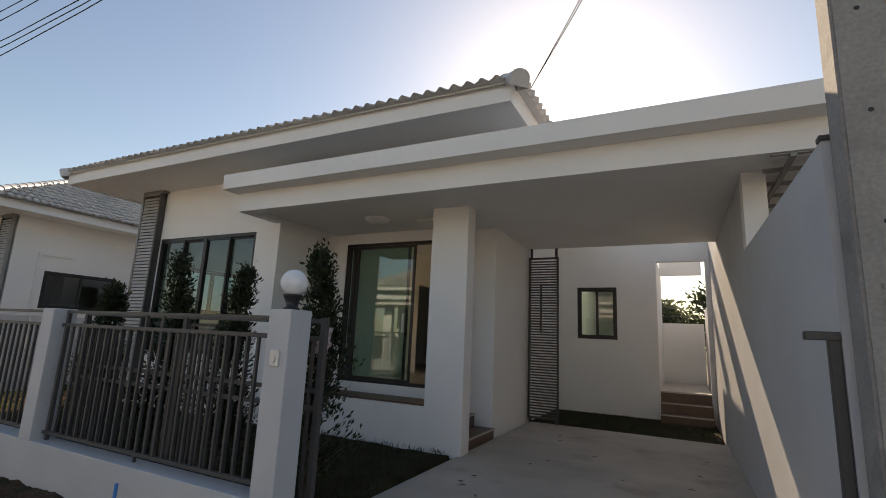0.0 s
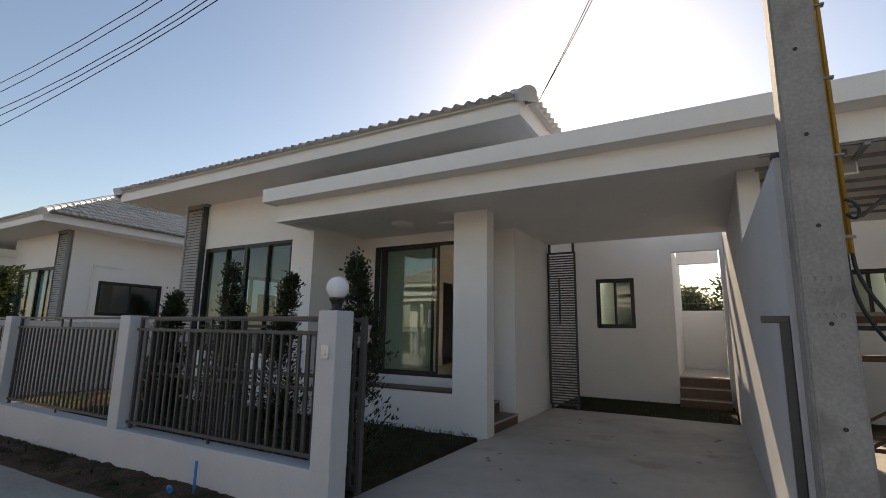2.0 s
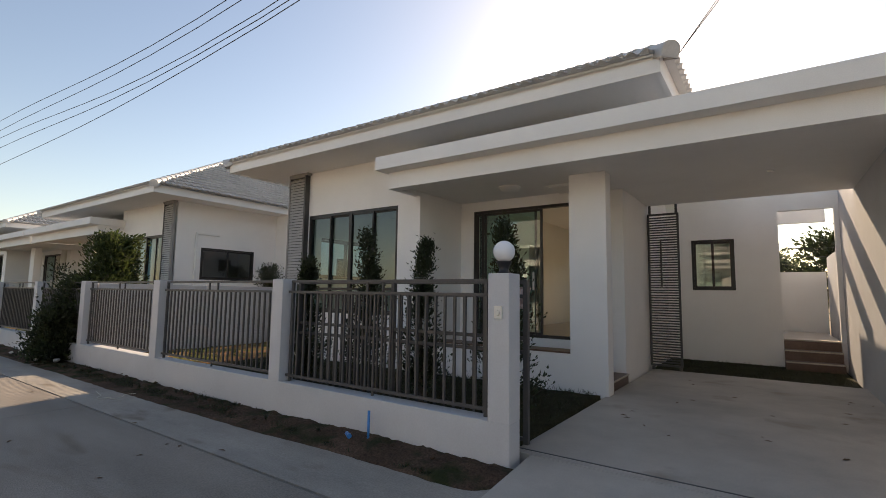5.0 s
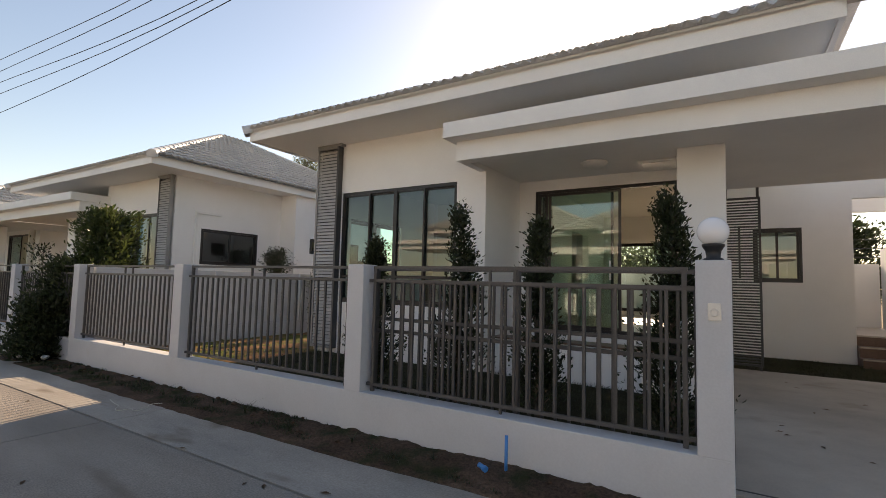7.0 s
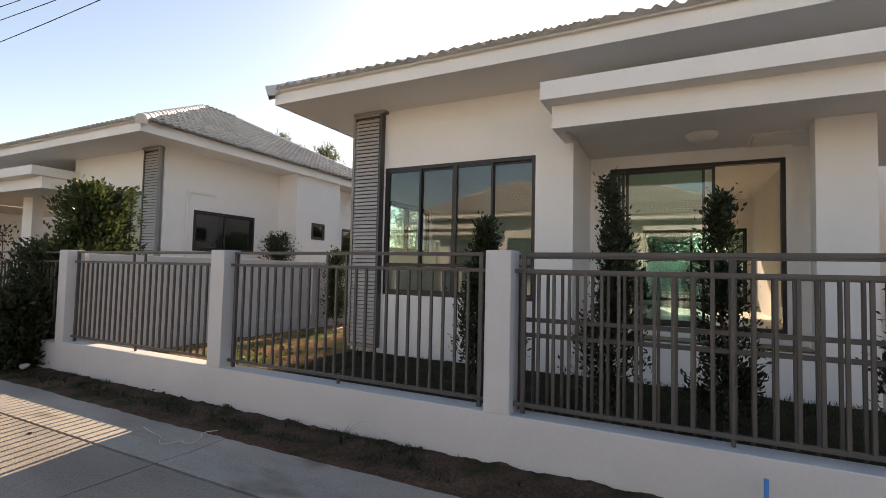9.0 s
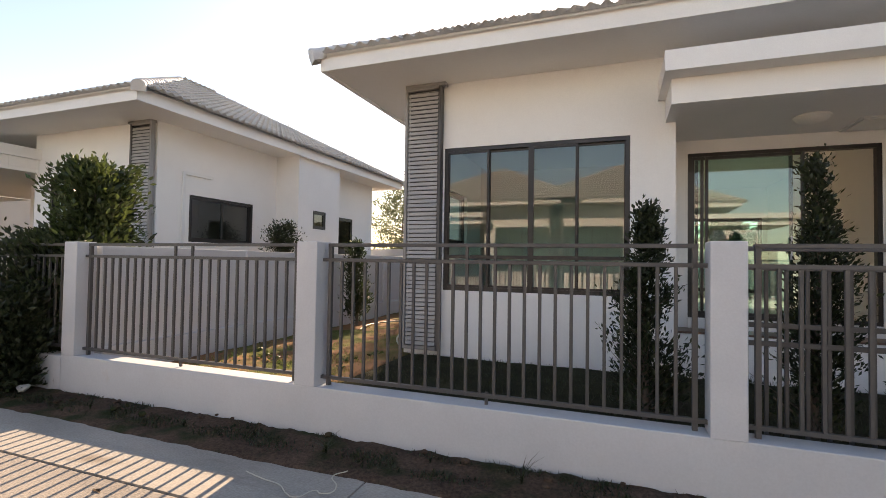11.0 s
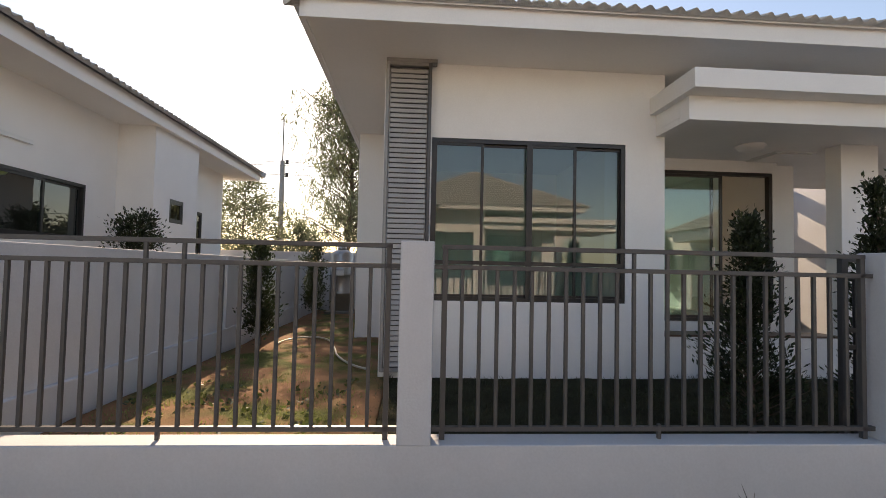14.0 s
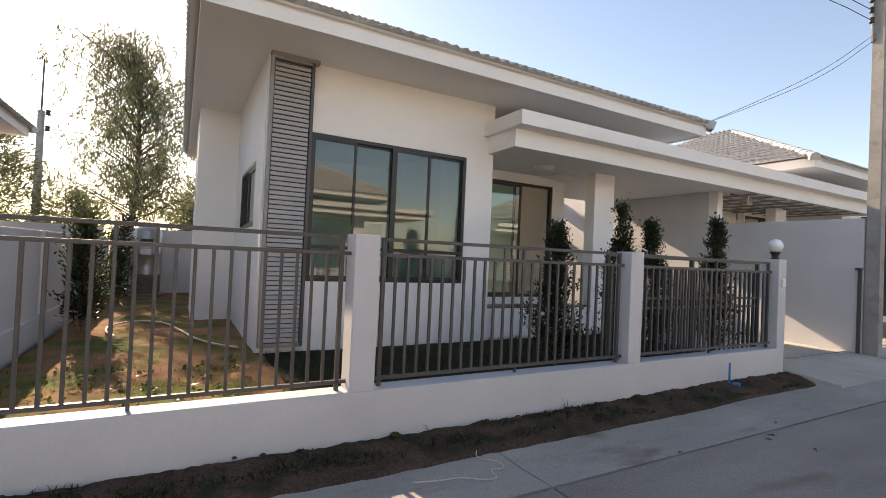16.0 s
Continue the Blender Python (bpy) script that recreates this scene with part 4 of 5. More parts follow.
# ---- gate, lamp and small fittings at the front ----
gate = thing("sliding_gate", (-3.8, 2.76, 0.06), "grey steel sliding gate, open and parked behind the fence", "gate")
GX0, GX1, GY = -5.42, -2.30, 2.76
for z in (1.470, 1.345, 0.974, 0.855, 0.115):
    part("rail", box(B(), GX0, GX1, GY - 0.015, GY + 0.015, z - 0.016, z + 0.016, 0.002), STEEL, gate)
gbar = bar_mesh("bar", 0.022, 0.022, 1.22)
gpost = bar_mesh("post", 0.045, 0.045, 1.42)
for x in (GX0 + 0.02, (GX0 + GX1) / 2, GX1 - 0.02):
    piece("post", gpost, Matrix.Translation((x, GY, 0.075)), gate)
for k in range(1, 28):
    piece("bar", gbar, Matrix.Translation((GX0 + k * (GX1 - GX0) / 28, GY + 0.001, 0.12)), gate)
for x in (GX0 + 0.4, GX1 - 0.4):
    part("wheel", tube(B(), (x, GY - 0.018, 0.078), (x, GY + 0.018, 0.078), 0.04, sides=16), FRAME, gate)
solo("gate_track", box(B(), -5.45, 0.60, 2.752, 2.768, -0.02, 0.039, 0.003), STEEL, "low steel gate track set in the concrete", "gate track")

catch = thing("gate_post", (0.62, 2.60, 0.03), "dark grey steel gate catch post against the wall", "post")
part("upright", box(B(), 0.584, 0.624, 2.58, 2.63, 0.02, 1.48, 0.003), STEEL, catch)
part("arm", box(B(), 0.504, 0.624, 2.57, 2.64, 1.455, 1.492, 0.003), STEEL, catch)
for z in (0.5, 0.9):
    part("bolt", tube(B(), (0.592, 2.605, z), (0.602, 2.605, z), 0.008, sides=8), LOUVRE, catch)

m_globe, n_, l_, p_ = nodes_of("milky_lamp_glass")
p_.inputs["Base Color"].default_value = (0.86, 0.86, 0.87, 1)
p_.inputs["Roughness"].default_value = 0.25
p_.inputs["Subsurface Weight"].default_value = 0.25
p_.inputs["Subsurface Radius"].default_value = (0.05, 0.05, 0.05)
PLASTIC = surface("ivory_plastic", (0.80, 0.75, 0.67), 0.4, fine=80, coarse=6, amount=0.02, stain=0.04, bump=0)
BLACK = surface("black_plastic", (0.018, 0.018, 0.019), 0.45, fine=80, coarse=6, amount=0.05, stain=0.08, bump=0)
lamp = thing("pillar_lamp", (-2.40, 2.49, PT), "white glass globe lamp on a black base on the gate pillar", "lamp")
part("base", lathe(B(), ((0.058, 0.0), (0.058, 0.012), (0.040, 0.02), (0.046, 0.06), (0.062, 0.088), (0.066, 0.094), (0.066, 0.106), (0.055, 0.108)), (-2.40, 2.49, PT)), BLACK, lamp, "black lamp base")
bm = B()
bmesh.ops.create_uvsphere(bm, u_segments=32, v_segments=20, radius=0.094, matrix=Matrix.Translation((-2.40, 2.49, PT + 0.189)))
for f in bm.faces:
    f.smooth = True
part("globe", bm, m_globe, lamp, "white glass globe")
bell = thing("doorbell", (-2.395, 2.388, 1.21), "ivory plastic doorbell switch on the gate pillar", "doorbell")
part("plate", box(B(), -2.432, -2.358, 2.365, 2.388, 1.155, 1.265, 0.008), PLASTIC, bell)
part("button", tube(B(), (-2.395, 2.366, 1.205), (-2.395, 2.352, 1.205), 0.024, 0.020, 20), PLASTIC, bell)

BLUE = surface("blue_water_pipe", (0.035, 0.22, 0.55), 0.35, fine=60, coarse=8, amount=0.03, stain=0.06, bump=0)
pipe = thing("water_pipe", (-3.745, 2.30, 0.05), "blue plastic water pipe standing in the soil", "pipe")
part("riser", tube(B(), (-3.745, 2.30, -0.08), (-3.745, 2.302, 0.232), 0.0125, sides=14), BLUE, pipe)
elbow = thing("pipe_elbow", (-3.86, 2.16, 0.11), "short blue plastic pipe elbow lying on the soil", "pipe")
part("socket", tube(B(), (-3.90, 2.17, 0.028), (-3.845, 2.145, 0.020), 0.019, sides=14), BLUE, elbow)
part("collar", tube(B(), (-3.852, 2.149, 0.021), (-3.83, 2.139, 0.017), 0.023, sides=14), BLUE, elbow)


def strand(name, points, r, material, label, category, sides=8, group=""):
    """A smooth cable, hose or wire through those points."""
    cu = bpy.data.curves.new(name, "CURVE")
    cu.dimensions, cu.bevel_depth, cu.bevel_resolution, cu.resolution_u = "3D", r, 2, 8
    sp = cu.splines.new("BEZIER")
    sp.bezier_points.add(len(points) - 1)
    for q, p in zip(sp.bezier_points, points):
        q.co = p
        q.handle_left_type = q.handle_right_type = "AUTO"
    cu.materials.append(material)
    ob = new(name, cu)
    dep = bpy.context.evaluated_depsgraph_get()
    me = bpy.data.meshes.new_from_object(ob.evaluated_get(dep))
    me.name = name
    bpy.data.objects.remove(ob)
    bpy.data.curves.remove(cu)
    for p in me.polygons:
        p.use_smooth = True
    return tagged(new(name, me), label, category, group)


HOSE = surface("pale_garden_hose", (0.55, 0.52, 0.42), 0.5, fine=50, coarse=5, amount=0.04, stain=0.1, bump=0)
strand("garden_hose", [(-10.35, 6.6, 0.11), (-10.50, 7.1, 0.11), (-10.45, 7.7, 0.11), (-10.2, 8.0, 0.11), (-9.9, 7.8, 0.12), (-9.6, 7.0, 0.11), (-9.4, 6.2, 0.11), (-9.1, 5.6, 0.11), (-8.95, 5.4, 0.12)], 0.014, HOSE, "pale garden hose lying in a loop on the side yard", "hose")
strand("cable_scrap", [(-8.30, 1.66, -0.060), (-8.12, 1.62, -0.062), (-7.98, 1.60, -0.064), (-7.86, 1.52, -0.062), (-7.78, 1.50, -0.060), (-7.72, 1.62, -0.062), (-7.68, 1.60, -0.062), (-7.62, 1.63, -0.062), (-7.64, 1.72, -0.060), (-7.72, 1.80, -0.052), (-7.67, 1.90, -0.05)], 0.0036, HOSE, "twisted scrap of white cable on the gutter edge", "cable")
CABLE = surface("black_cable", (0.02, 0.02, 0.022), 0.5, fine=40, coarse=4, amount=0.05, stain=0.05, bump=0)

# ---- the service pole ----
pole = thing("utility_pole", (0.76, 2.55, 0), "square cast concrete utility pole with bolt holes", "utility pole")
bm = B()
for z0, z1, w0, w1 in ((-0.1, 8.6, 0.104, 0.080),):
    vs = [bm.verts.new((0.754 + sx * w, 2.462 + sy * w, z)) for z, w in ((z0, w0), (z1, w1)) for sx, sy in ((-1, -1), (1, -1), (1, 1), (-1, 1))]
    for f in ((3, 2, 1, 0), (4, 5, 6, 7), (0, 1, 5, 4), (1, 2, 6, 5), (2, 3, 7, 6), (3, 0, 4, 7)):
        bm.faces.new([vs[i] for i in f])
bmesh.ops.bevel(bm, geom=bm.edges[:], offset=0.012, segments=2, affect="EDGES")
part("shaft", bm, POLE, pole)
for k in range(12):
    z = 0.503 + k * 0.4715
    w = 0.104 - 0.024 * (z + 0.1) / 8.7
    part("bolt_hole", tube(B(), (0.766 - k * 0.003, 2.462 - w - 0.0008, z), (0.766 - k * 0.003, 2.462 - w + 0.004, z), 0.0105, sides=14), BLACK, pole, "dark bolt hole")
STAMP = surface("worn_stamped_digit", (0.24, 0.22, 0.195), 0.9, fine=90, coarse=8, amount=0.2, stain=0.2, bump=0.3)
for r, line in enumerate(("3 - 3 5", "3 3 2 7", "3 7 8 5", "3 5 5 0")):
    for c, ch in enumerate(line.split()):
        cu = bpy.data.curves.new("digit", "FONT")
        cu.body, cu.size, cu.extrude = ch, 0.038, 0.001
        ob = new("digit", cu)
        me = bpy.data.meshes.new_from_object(ob.evaluated_get(bpy.context.evaluated_depsgraph_get()))
        bpy.data.objects.remove(ob), bpy.data.curves.remove(cu)
        me.materials.append(STAMP)
        me.name = "stamped_digit"
        piece("stamped_digit", me, pose(0.707 + 0.030 * c, 2.3605, 1.645 - 0.058 * r, 90, 0, 0), pole)
YELLOW = surface("yellow_conduit", (0.46, 0.27, 0.05), 0.5, fine=50, coarse=4, amount=0.04, stain=0.12, bump=0)
conduit = thing("conduit", (0.89, 2.47, 1.66), "pair of yellow plastic conduits strapped to the pole", "conduit")
for dx in (0.0, 0.021):
    part("conduit_tube", tube(B(), (0.868 + dx, 2.462, 1.78 + dx * 0.3), (0.851 + dx, 2.468, 6.2), 0.0105, sides=12), YELLOW, conduit)
for k in range(10):
    z = 1.86 + 0.42 * k
    part("strap", box(B(), 0.846, 0.910, 2.446, 2.476, z, z + 0.014, 0.002), LOUVRE, conduit)
strand("black_cable", [(0.868, 2.462, 1.79), (0.872, 2.46, 1.66), (0.93, 2.49, 1.46), (1.15, 2.7, 1.24), (1.5, 3.2, 1.25), (2.0, 4.0, 1.45)], 0.009, CABLE, "black service cable hanging from the conduit", "cable")
strand("black_cable", [(0.889, 2.462, 1.79), (0.90, 2.46, 1.69), (0.98, 2.49, 1.52), (1.2, 2.7, 1.32), (1.5, 3.2, 1.33), (2.0, 4.0, 1.5)], 0.009, CABLE, "black service cable hanging from the conduit", "cable")
strand("black_cable", [(0.885, 2.452, 1.98), (0.915, 2.44, 1.955), (0.932, 2.44, 1.985), (0.918, 2.445, 2.03), (0.885, 2.452, 2.055)], 0.007, CABLE, "short black cable loop at the conduit", "cable")
rack = thing("insulator_rack", (0.70, 2.50, 5.0), "steel rack with dark insulators on the pole", "insulator")
part("bracket", box(B(), 0.64, 0.672, 2.53, 2.56, 5.4, 6.65, 0.003), LOUVRE, rack)
HEIGHTS = (6.50, 6.32, 6.14, 5.96, 5.78)
for z in HEIGHTS:
    part("insulator", lathe(B(), ((0.012, -0.05), (0.035, -0.045), (0.038, -0.02), (0.024, 0.0), (0.038, 0.02), (0.035, 0.045), (0.012, 0.05)), (0.60, 2.545, z), 14), BLACK, rack)
    part("pin", tube(B(), (0.60, 2.545, z), (0.66, 2.545, z), 0.008, sides=8), LOUVRE, rack)
for z, z1, z2 in zip(HEIGHTS, (5.73, 5.58, 5.22, 5.12, 5.02), (6.20, 5.90, 5.66, 5.36, 4.85)):
    strand("power_line", [(40.0, 2.6, z + 0.4), (20.0, 2.6, z - 0.3), (0.6, 2.545, z), (-6.2, 2.5, z1), (-18.5, 2.45, z2), (-40.0, 2.4, z2 + 0.7)], 0.006, CABLE, "black overhead power line above the fence", "power line", group="overhead lines")
for k, d in enumerate((0.0, 0.10)):
    strand("service_drop", [(0.66, 2.5, 5.55 - d), (0.1, 3.0, 4.98 - d), (-0.6, 3.75, 4.45 - d * 0.5), (-1.28, 4.45, 4.02)], 0.0045, CABLE, "black service cable from the pole to the roof corner", "cable", group="service drop")

# ---- gate and fittings under the carport ----
side_gate = thing("louvre_gate", (-2.17, 8.42, 0.04), "tall grey steel louvred gate standing beside the house wall", "gate")
for a0, a1, b0, b1 in ((-2.43, -2.395, 0.10, 2.92), (-1.925, -1.89, 0.10, 2.92), (-2.395, -1.925, 2.885, 2.92), (-2.395, -1.925, 0.10, 0.135)):
    part("gate_frame", box(B(), a0, a1, 8.40, 8.44, b0, b1, 0.003), STEEL, side_gate)
slat = mesh_of("slat", box(B(), 0, 0.47, 0, 0.012, 0, 0.026, 0.002), STEEL)
for k in range(58):
    piece("slat", slat, Matrix.Translation((-2.395, 8.414, 0.16 + k * 0.0468)), side_gate)
for x in (-2.385, -1.93):
    part("bracket", box(B(), x - 0.02, x + 0.02, 8.40, 8.44, 2.92, 3.08), STEEL, side_gate)
    part("foot", box(B(), x - 0.02, x + 0.02, 8.39, 8.45, 0.034, 0.10), STEEL, side_gate)
part("latch_plate", box(B(), -2.20, -1.96, 8.385, 8.40, 2.40, 2.43), STEEL, side_gate)
part("latch_bar", box(B(), -2.215, -2.185, 8.38, 8.40, 1.55, 2.43), STEEL, side_gate)

GLOW = surface("opal_lamp_cover", (0.80, 0.79, 0.76), 0.35, fine=60, coarse=4, amount=0.01, stain=0.02, bump=0)
dome = thing("ceiling_lamp", (-3.93, 5.62, 3.07), "round white ceiling lamp under the porch canopy", "lamp")
part("cover", lathe(B(), ((0.17, 0.0), (0.17, -0.02), (0.15, -0.05), (0.09, -0.075), (0.02, -0.082)), (-3.93, 5.62, 3.083), 28), GLOW, dome)
part("ring", lathe(B(), ((0.18, 0.0), (0.185, -0.012), (0.175, -0.022)), (-3.93, 5.62, 3.084), 28), SOFFIT, dome)
hatch = thing("ceiling_hatch", (-3.10, 6.12, 3.07), "white access panel in the porch ceiling", "hatch")
for x0, x1, y0, y1 in ((-3.40, -2.80, 5.82, 5.85), (-3.40, -2.80, 6.39, 6.42), (-3.40, -3.37, 5.85, 6.39), (-2.83, -2.80, 5.85, 6.39)):
    part("hatch_frame", box(B(), x0, x1, y0, y1, 3.068, 3.0845), GLOW, hatch)
part("lid", box(B(), -3.36, -2.84, 5.86, 6.38, 3.055, 3.084), GLOW, hatch)
solo("rain_outlet", tube(B(), (-0.48, 6.55, 3.09), (-0.48, 6.55, 3.06), 0.05, 0.04, 16), SOFFIT, "small round outlet in the carport ceiling", "outlet")
bracket = thing("wall_bracket", (0.66, 2.59, 2.357), "rusty steel bracket at the wall's top corner", "bracket")
part("angle", box(B(), 0.62, 0.70, 2.56, 2.62, 2.357, 2.38, 0.002), STEEL, bracket)

# ---- the neighbouring plots ----
trunking = thing("cable_trunking", (-13.66, 5.6, 2.8), "white plastic cable trunking on the neighbouring wall", "trunking")
part("riser", box(B(), -13.68, -13.635, 5.66, 5.72, 0.3, 2.98, 0.004), GLOW, trunking)
part("run", box(B(), -13.68, -13.635, 5.72, 6.36, 2.92, 2.98, 0.004), GLOW, trunking)
front_fence((-14.20, -17.26, -20.20), -20.2, "white rendered wall with square pillars before the neighbouring yard")
SCREEN = surface("dark_shade_cloth", (0.022, 0.024, 0.027), 0.85, fine=200, coarse=3, amount=0.15, stain=0.2, bump=0.3, depth=0.002)
for a, b in ((-14.00, -11.48), (-17.06, -14.20), (-20.0, -17.26)):
    fence_panel(a, b, 2.49, 22, (11, 13))
for a, b in ((-17.0, -14.25), (-19.95, -17.3)):
    solo("shade_cloth", box(B(), a, b, 2.53, 2.536, 0.40, 1.36), SCREEN, "dark shade cloth tied behind the fence bars", "shade cloth")
solo("fence_wall", box(B(), -14.0, -11.47, 2.395, 2.585, -0.18, 0.30, 0.008), SHADE_WHITE, "stained low white wall under the neighbouring fence", "wall")
CURTAIN = surface("pale_blue_curtain", (0.42, 0.50, 0.58), 0.9, fine=60, coarse=5, amount=0.05, stain=0.08, bump=0.2)
bm = B()
for k in range(24):
    x = -16.7 + k * 0.05
    pts = [(x, 5.42 + 0.03 * math.sin(k * 1.9)), (x + 0.05, 5.42 + 0.03 * math.sin((k + 1) * 1.9))]
    bm.faces.new([bm.verts.new(p) for p in ((*pts[0], 0.95), (*pts[1], 0.95), (*pts[1], 2.95), (*pts[0], 2.95))])
bmesh.ops.remove_doubles(bm, verts=bm.verts, dist=1e-4)
for f in bm.faces:
    f.smooth = True
bmesh.ops.solidify(bm, geom=bm.faces[:], thickness=0.004)
solo("curtain", bm, CURTAIN, "pale blue curtain drawn behind the neighbouring window", "curtain")

# opposite side of the lane: fences that show in the panes
def across(x0, n):
    xs = tuple(x0 + 3.0 * k for k in range(n + 1))
    fence = thing("fence_wall", (xs[0], -5.7, 0), "white rendered garden wall across the lane", "fence")
    part("low_wall", box(B(), xs[0], xs[-1] + 0.2, -5.8, -5.6, -0.18, 0.34, 0.008), SHADE_WHITE, fence)
    for x in xs:
        part("pillar", box(B(), x, x + 0.2, -5.802, -5.598, 0.335, PT, 0.008), SHADE_WHITE, fence)
    return xs


for x0, n in ((-21.0, 4), (-6.0, 3)):
    xs = across(x0, n)
    for a, b in zip(xs, xs[1:]):
        fence_panel(a + 0.2, b, -5.7, 24, (12, 14))

# water tank and wall fittings at the back of the side yard
TANKSTEEL = surface("brushed_steel_tank", (0.42, 0.40, 0.37), 0.35, 0.8, fine=40, coarse=3, amount=0.05, stain=0.1, bump=0.05)
tank = thing("water_tank", (-10.35, 12.7, 0.08), "steel water tank with a worn label beside the back wall", "water tank")
part("drum", lathe(B(), ((0.30, 0.0), (0.31, 0.03), (0.31, 0.45), (0.318, 0.46), (0.318, 0.49), (0.31, 0.50), (0.31, 0.95), (0.318, 0.96), (0.318, 0.99), (0.31, 1.0), (0.31, 1.5), (0.27, 1.58), (0.12, 1.66)), (-10.35, 12.7, 0.15), 32), TANKSTEEL, tank)
part("lid", lathe(B(), ((0.13, 0.0), (0.13, 0.05), (0.10, 0.08), (0.02, 0.09)), (-10.35, 12.7, 1.805), 20), TANKSTEEL, tank)
part("plinth", box(B(), -10.72, -9.98, 12.33, 13.07, 0.0, 0.15, 0.01), CONCRETE, tank)
part("label_bar", box(B(), -10.48, -10.22, 12.372, 12.386, 1.38, 1.48, 0.002), BLACK, tank, "dark printed bar")
part("label_patch", box(B(), -10.47, -10.25, 12.372, 12.386, 1.10, 1.24, 0.002), GLOW, tank, "pale worn sticker")
back_pole = thing("utility_pole", (-14.05, 20.0, 0), "grey concrete utility pole behind the plots", "utility pole")
part("shaft", tube(B(), (-14.05, 20.0, -0.05), (-14.05, 20.0, 5.8), 0.13, 0.10, 12), POLE, back_pole)
part("rod", tube(B(), (-14.05, 20.0, 5.8), (-14.05, 20.0, 7.6), 0.03, 0.025, 8), STEEL, back_pole)
for z in (5.75, 5.2):
    part("insulator", lathe(B(), ((0.03, -0.1), (0.09, -0.08), (0.05, 0.0), (0.09, 0.08), (0.03, 0.1)), (-13.86, 20.0, z), 12), BLACK, back_pole)
for z in (5.75, 5.6, 5.2, 3.4, 3.1, 2.8):
    strand("power_line", [(-70, 20.6, z + 0.6), (-40, 20.3, z - 0.1), (-13.86, 20.0, z), (10, 20.2, z - 0.3), (40, 20.4, z + 0.3)], 0.012, CABLE, "far power line behind the plots", "power line", group="far lines")

# right-hand carport under construction: bare ceiling battens, scaffold boards, floodlight
battens = thing("ceiling_battens", (3.5, 6, 2.95), "bare steel ceiling battens under the unfinished carport", "battens")
run, cross = mesh_of("batten", box(B(), 0, 5.2, -0.02, 0.02, -0.03, 0), LOUVRE), mesh_of("cross_batten", box(B(), -0.02, 0.02, 0, 3.1, -0.03, 0), LOUVRE)
for k in range(8):
    piece("batten", run, Matrix.Translation((0.75, 4.5 + 0.42 * k, 3.025)), battens)
for k in range(9):
    piece("cross_batten", cross, Matrix.Translation((0.9 + 0.6 * k, 4.45, 2.992)), battens)
PLANK = surface("weathered_plank", (0.26, 0.19, 0.13), 0.85, fine=30, coarse=3, amount=0.2, stain=0.2, bump=0.4, stretch=(1, 6, 6))
RUST = surface("rusty_steel_tube", (0.16, 0.085, 0.05), 0.7, fine=50, coarse=6, amount=0.2, stain=0.3, bump=0.2)
scaffold = thing("scaffold", (2.1, 5.4, 0.0), "low scaffold of rusty tubes with planks in the unfinished carport", "scaffold")
for x in (1.35, 2.9):
    for y in (5.0, 5.8):
        part("upright", tube(B(), (x, y, -0.05), (x, y, 1.62), 0.021, sides=10), RUST, scaffold)
for y in (5.0, 5.8):
    for z in (0.45, 1.2, 1.55):
        part("ledger", tube(B(), (1.3, y, z), (2.95, y, z), 0.018, sides=8), RUST, scaffold)
    part("brace", tube(B(), (1.35, y, 0.45), (2.9, y, 1.5), 0.015, sides=8), RUST, scaffold)
    part("brace", tube(B(), (2.9, y, 0.45), (1.9, y, 1.5), 0.015, sides=8), RUST, scaffold)
for y in (5.02, 5.27, 5.52):
    part("plank", box(B(), 1.2, 3.0, y, y + 0.22, 1.575, 1.61, 0.004), PLANK, scaffold)
for k in range(4):
    solo("loose_plank", box(B(), 1.25 + 0.08 * k, 3.0 + 0.1 * k, 4.1 + 0.17 * k, 4.24 + 0.17 * k, 0.0, 0.05, 0.004), PLANK, "weathered plank lying on the ground", "plank", "loose planks")
flood = thing("floodlight", (1.44, 4.9, 2.85), "white floodlight fixed under the neighbouring canopy", "lamp")
part("housing", box(B(), 1.36, 1.52, 4.88, 4.94, 2.84, 3.03, 0.01), GLOW, flood)
part("lens", box(B(), 1.375, 1.505, 4.866, 4.88, 2.86, 3.01, 0.005), LOUVRE, flood)
part("stay", box(B(), 1.42, 1.46, 4.90, 4.92, 3.03, 3.09), LOUVRE, flood)

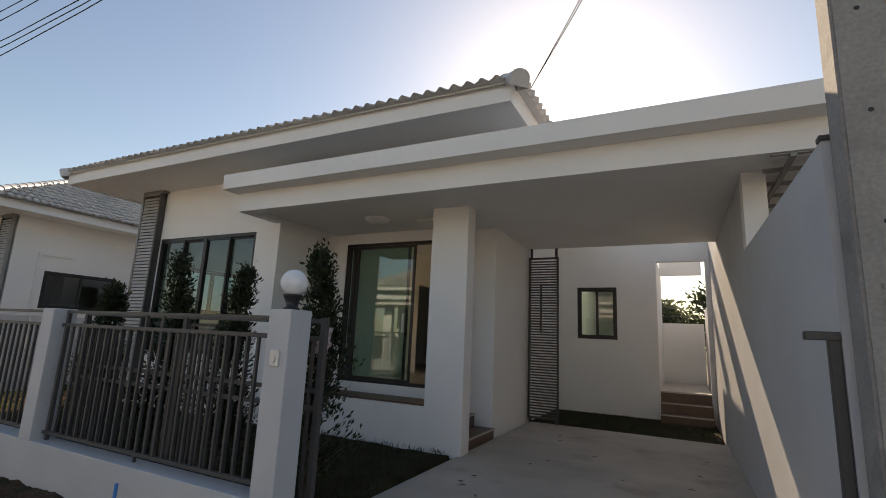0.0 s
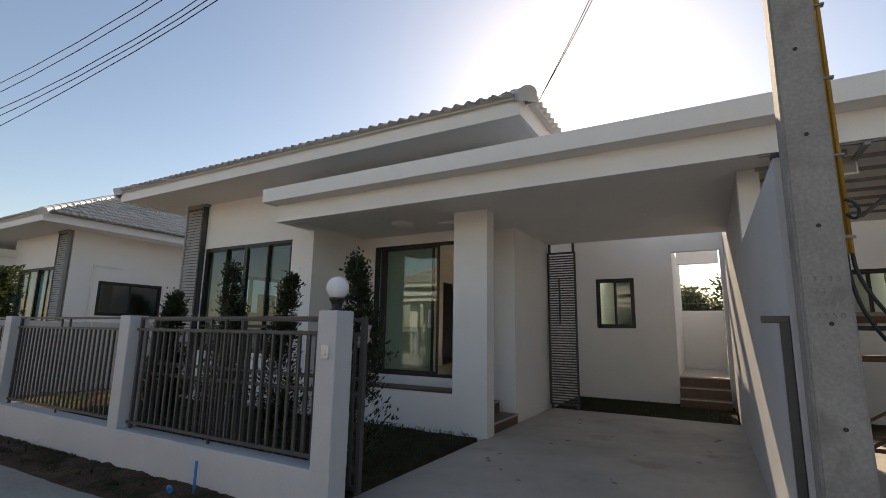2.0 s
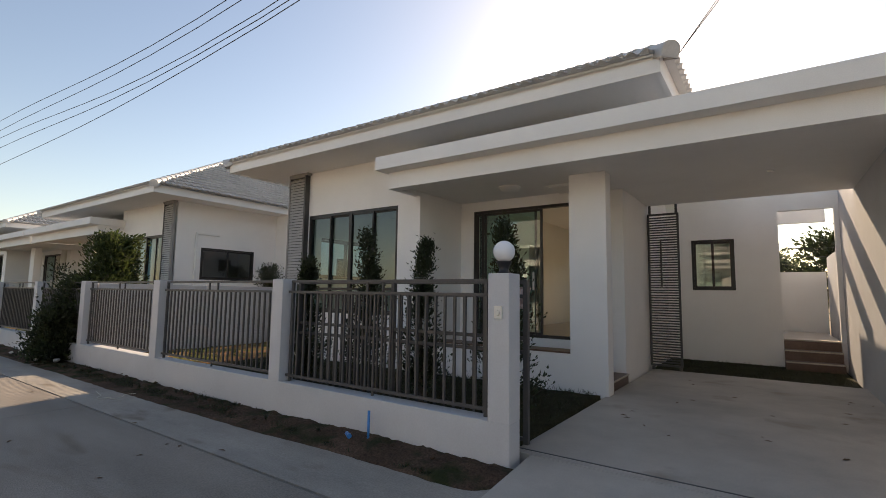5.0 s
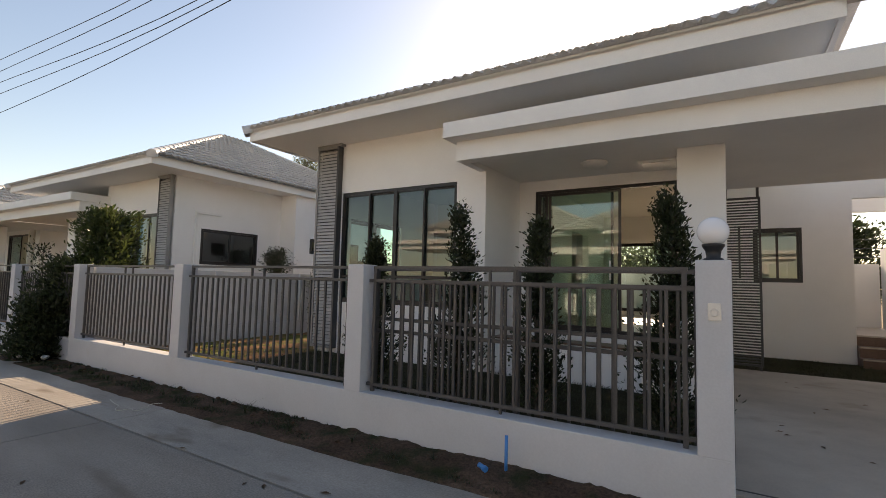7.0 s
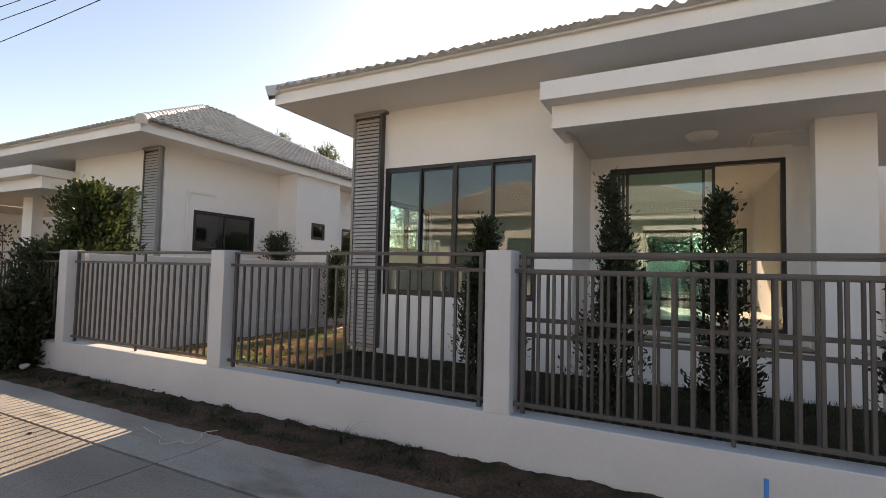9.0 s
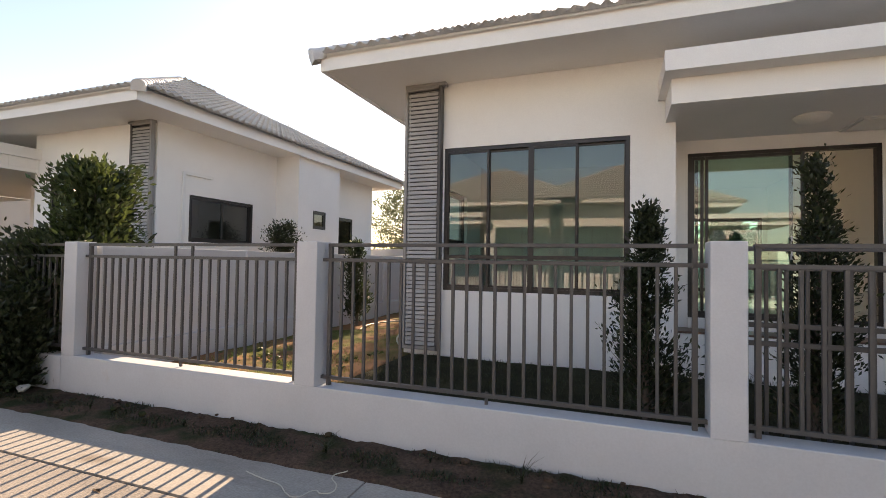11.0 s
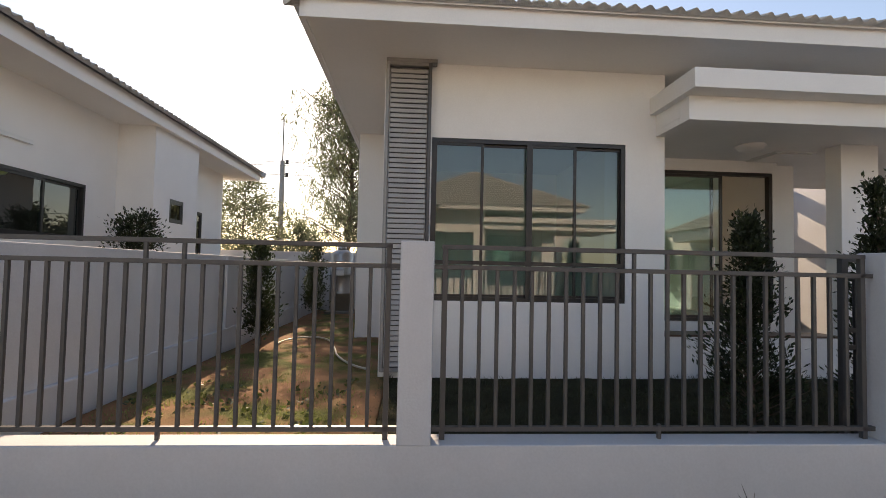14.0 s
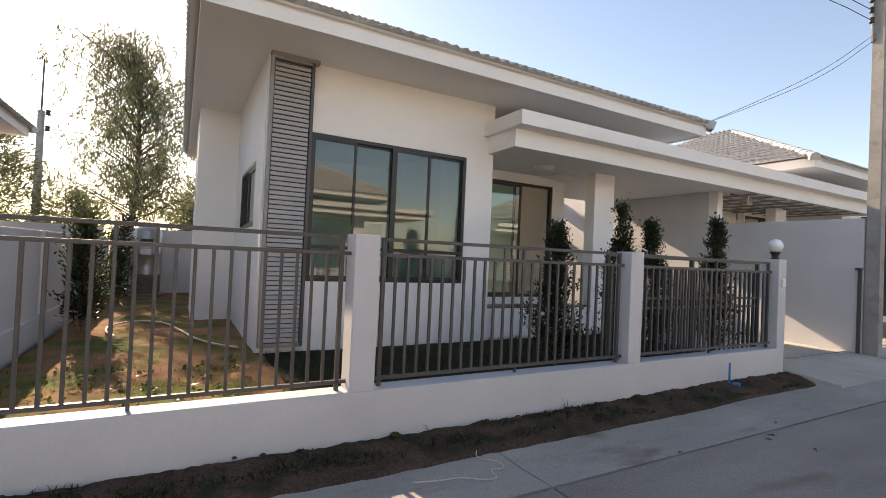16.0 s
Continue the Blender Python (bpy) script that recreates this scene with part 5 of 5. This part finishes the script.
# ---- litter on the concrete ----
DRY = surface("dry_brown_leaf", (0.16, 0.095, 0.05), 0.8, fine=60, coarse=20, amount=0.2, stain=0.2, bump=0)
for k in range(34):
    x, y = (rng.uniform(-2.2, 0.5), rng.uniform(2.8, 8.2)) if k < 20 else (rng.uniform(-9.0, -1.0), rng.uniform(0.2, 1.38))
    a, l = rng.random() * math.tau, rng.uniform(0.02, 0.05)
    bm = B()
    c, s = math.cos(a) * l, math.sin(a) * l
    z = 0.037 if k < 20 else -0.068
    v = [bm.verts.new(p) for p in ((x - c, y - s, z), (x + s * 0.4, y - c * 0.4, z + 0.006), (x + c, y + s, z + 0.002), (x - s * 0.4, y + c * 0.4, z + 0.007))]
    bm.faces.new(v)
    bmesh.ops.solidify(bm, geom=bm.faces[:], thickness=0.0015)
    solo("dry_leaf", bm, DRY, "small dry brown leaf lying on the concrete", "leaf", "fallen leaves")


# crumpled wrapper caught behind the gate, rubble at the foot of the neighbouring fence
WRAP = surface("crumpled_plastic", (0.62, 0.50, 0.48), 0.35, fine=25, coarse=14, amount=0.25, stain=0.25, bump=0.3)
bm = B()
bmesh.ops.create_grid(bm, x_segments=9, y_segments=12, size=0.5)
for v in bm.verts:
    w = Vector((v.co.x * 0.11, 0, v.co.y * 0.20))
    w.y = 0.035 * noise.noise(v.co * 5) + 0.02 * noise.noise(v.co * 11)
    w.x += 0.02 * noise.noise(v.co * 4 + Vector((7, 0, 0)))
    v.co = w + Vector((-2.40 + 0.25 * w.z, 2.86, 1.33))
bmesh.ops.solidify(bm, geom=bm.faces[:], thickness=0.002)
solo("plastic_wrapper", bm, WRAP, "crumpled pinkish plastic wrapper caught on the shrub behind the gate", "wrapper")
RUBBLE = surface("broken_white_mortar", (0.55, 0.53, 0.50), 0.9, fine=40, coarse=5, amount=0.15, stain=0.2, bump=0.5)
for k in range(14):
    r = rng.uniform(0.025, 0.06)
    bm = B()
    bmesh.ops.create_icosphere(bm, subdivisions=2, radius=r)
    c = Vector((rng.uniform(-14.0, -11.6), rng.uniform(1.95, 2.32), -0.01 + r * 0.4))
    for v in bm.verts:
        v.co *= 1 + 0.45 * noise.noise(v.co / r * 0.9 + Vector((k * 3.1, 0, 0)))
        v.co.z *= 0.7
        v.co += c
    solo("rubble", bm, RUBBLE, "lump of broken white mortar on the soil", "rubble", "rubble lumps")
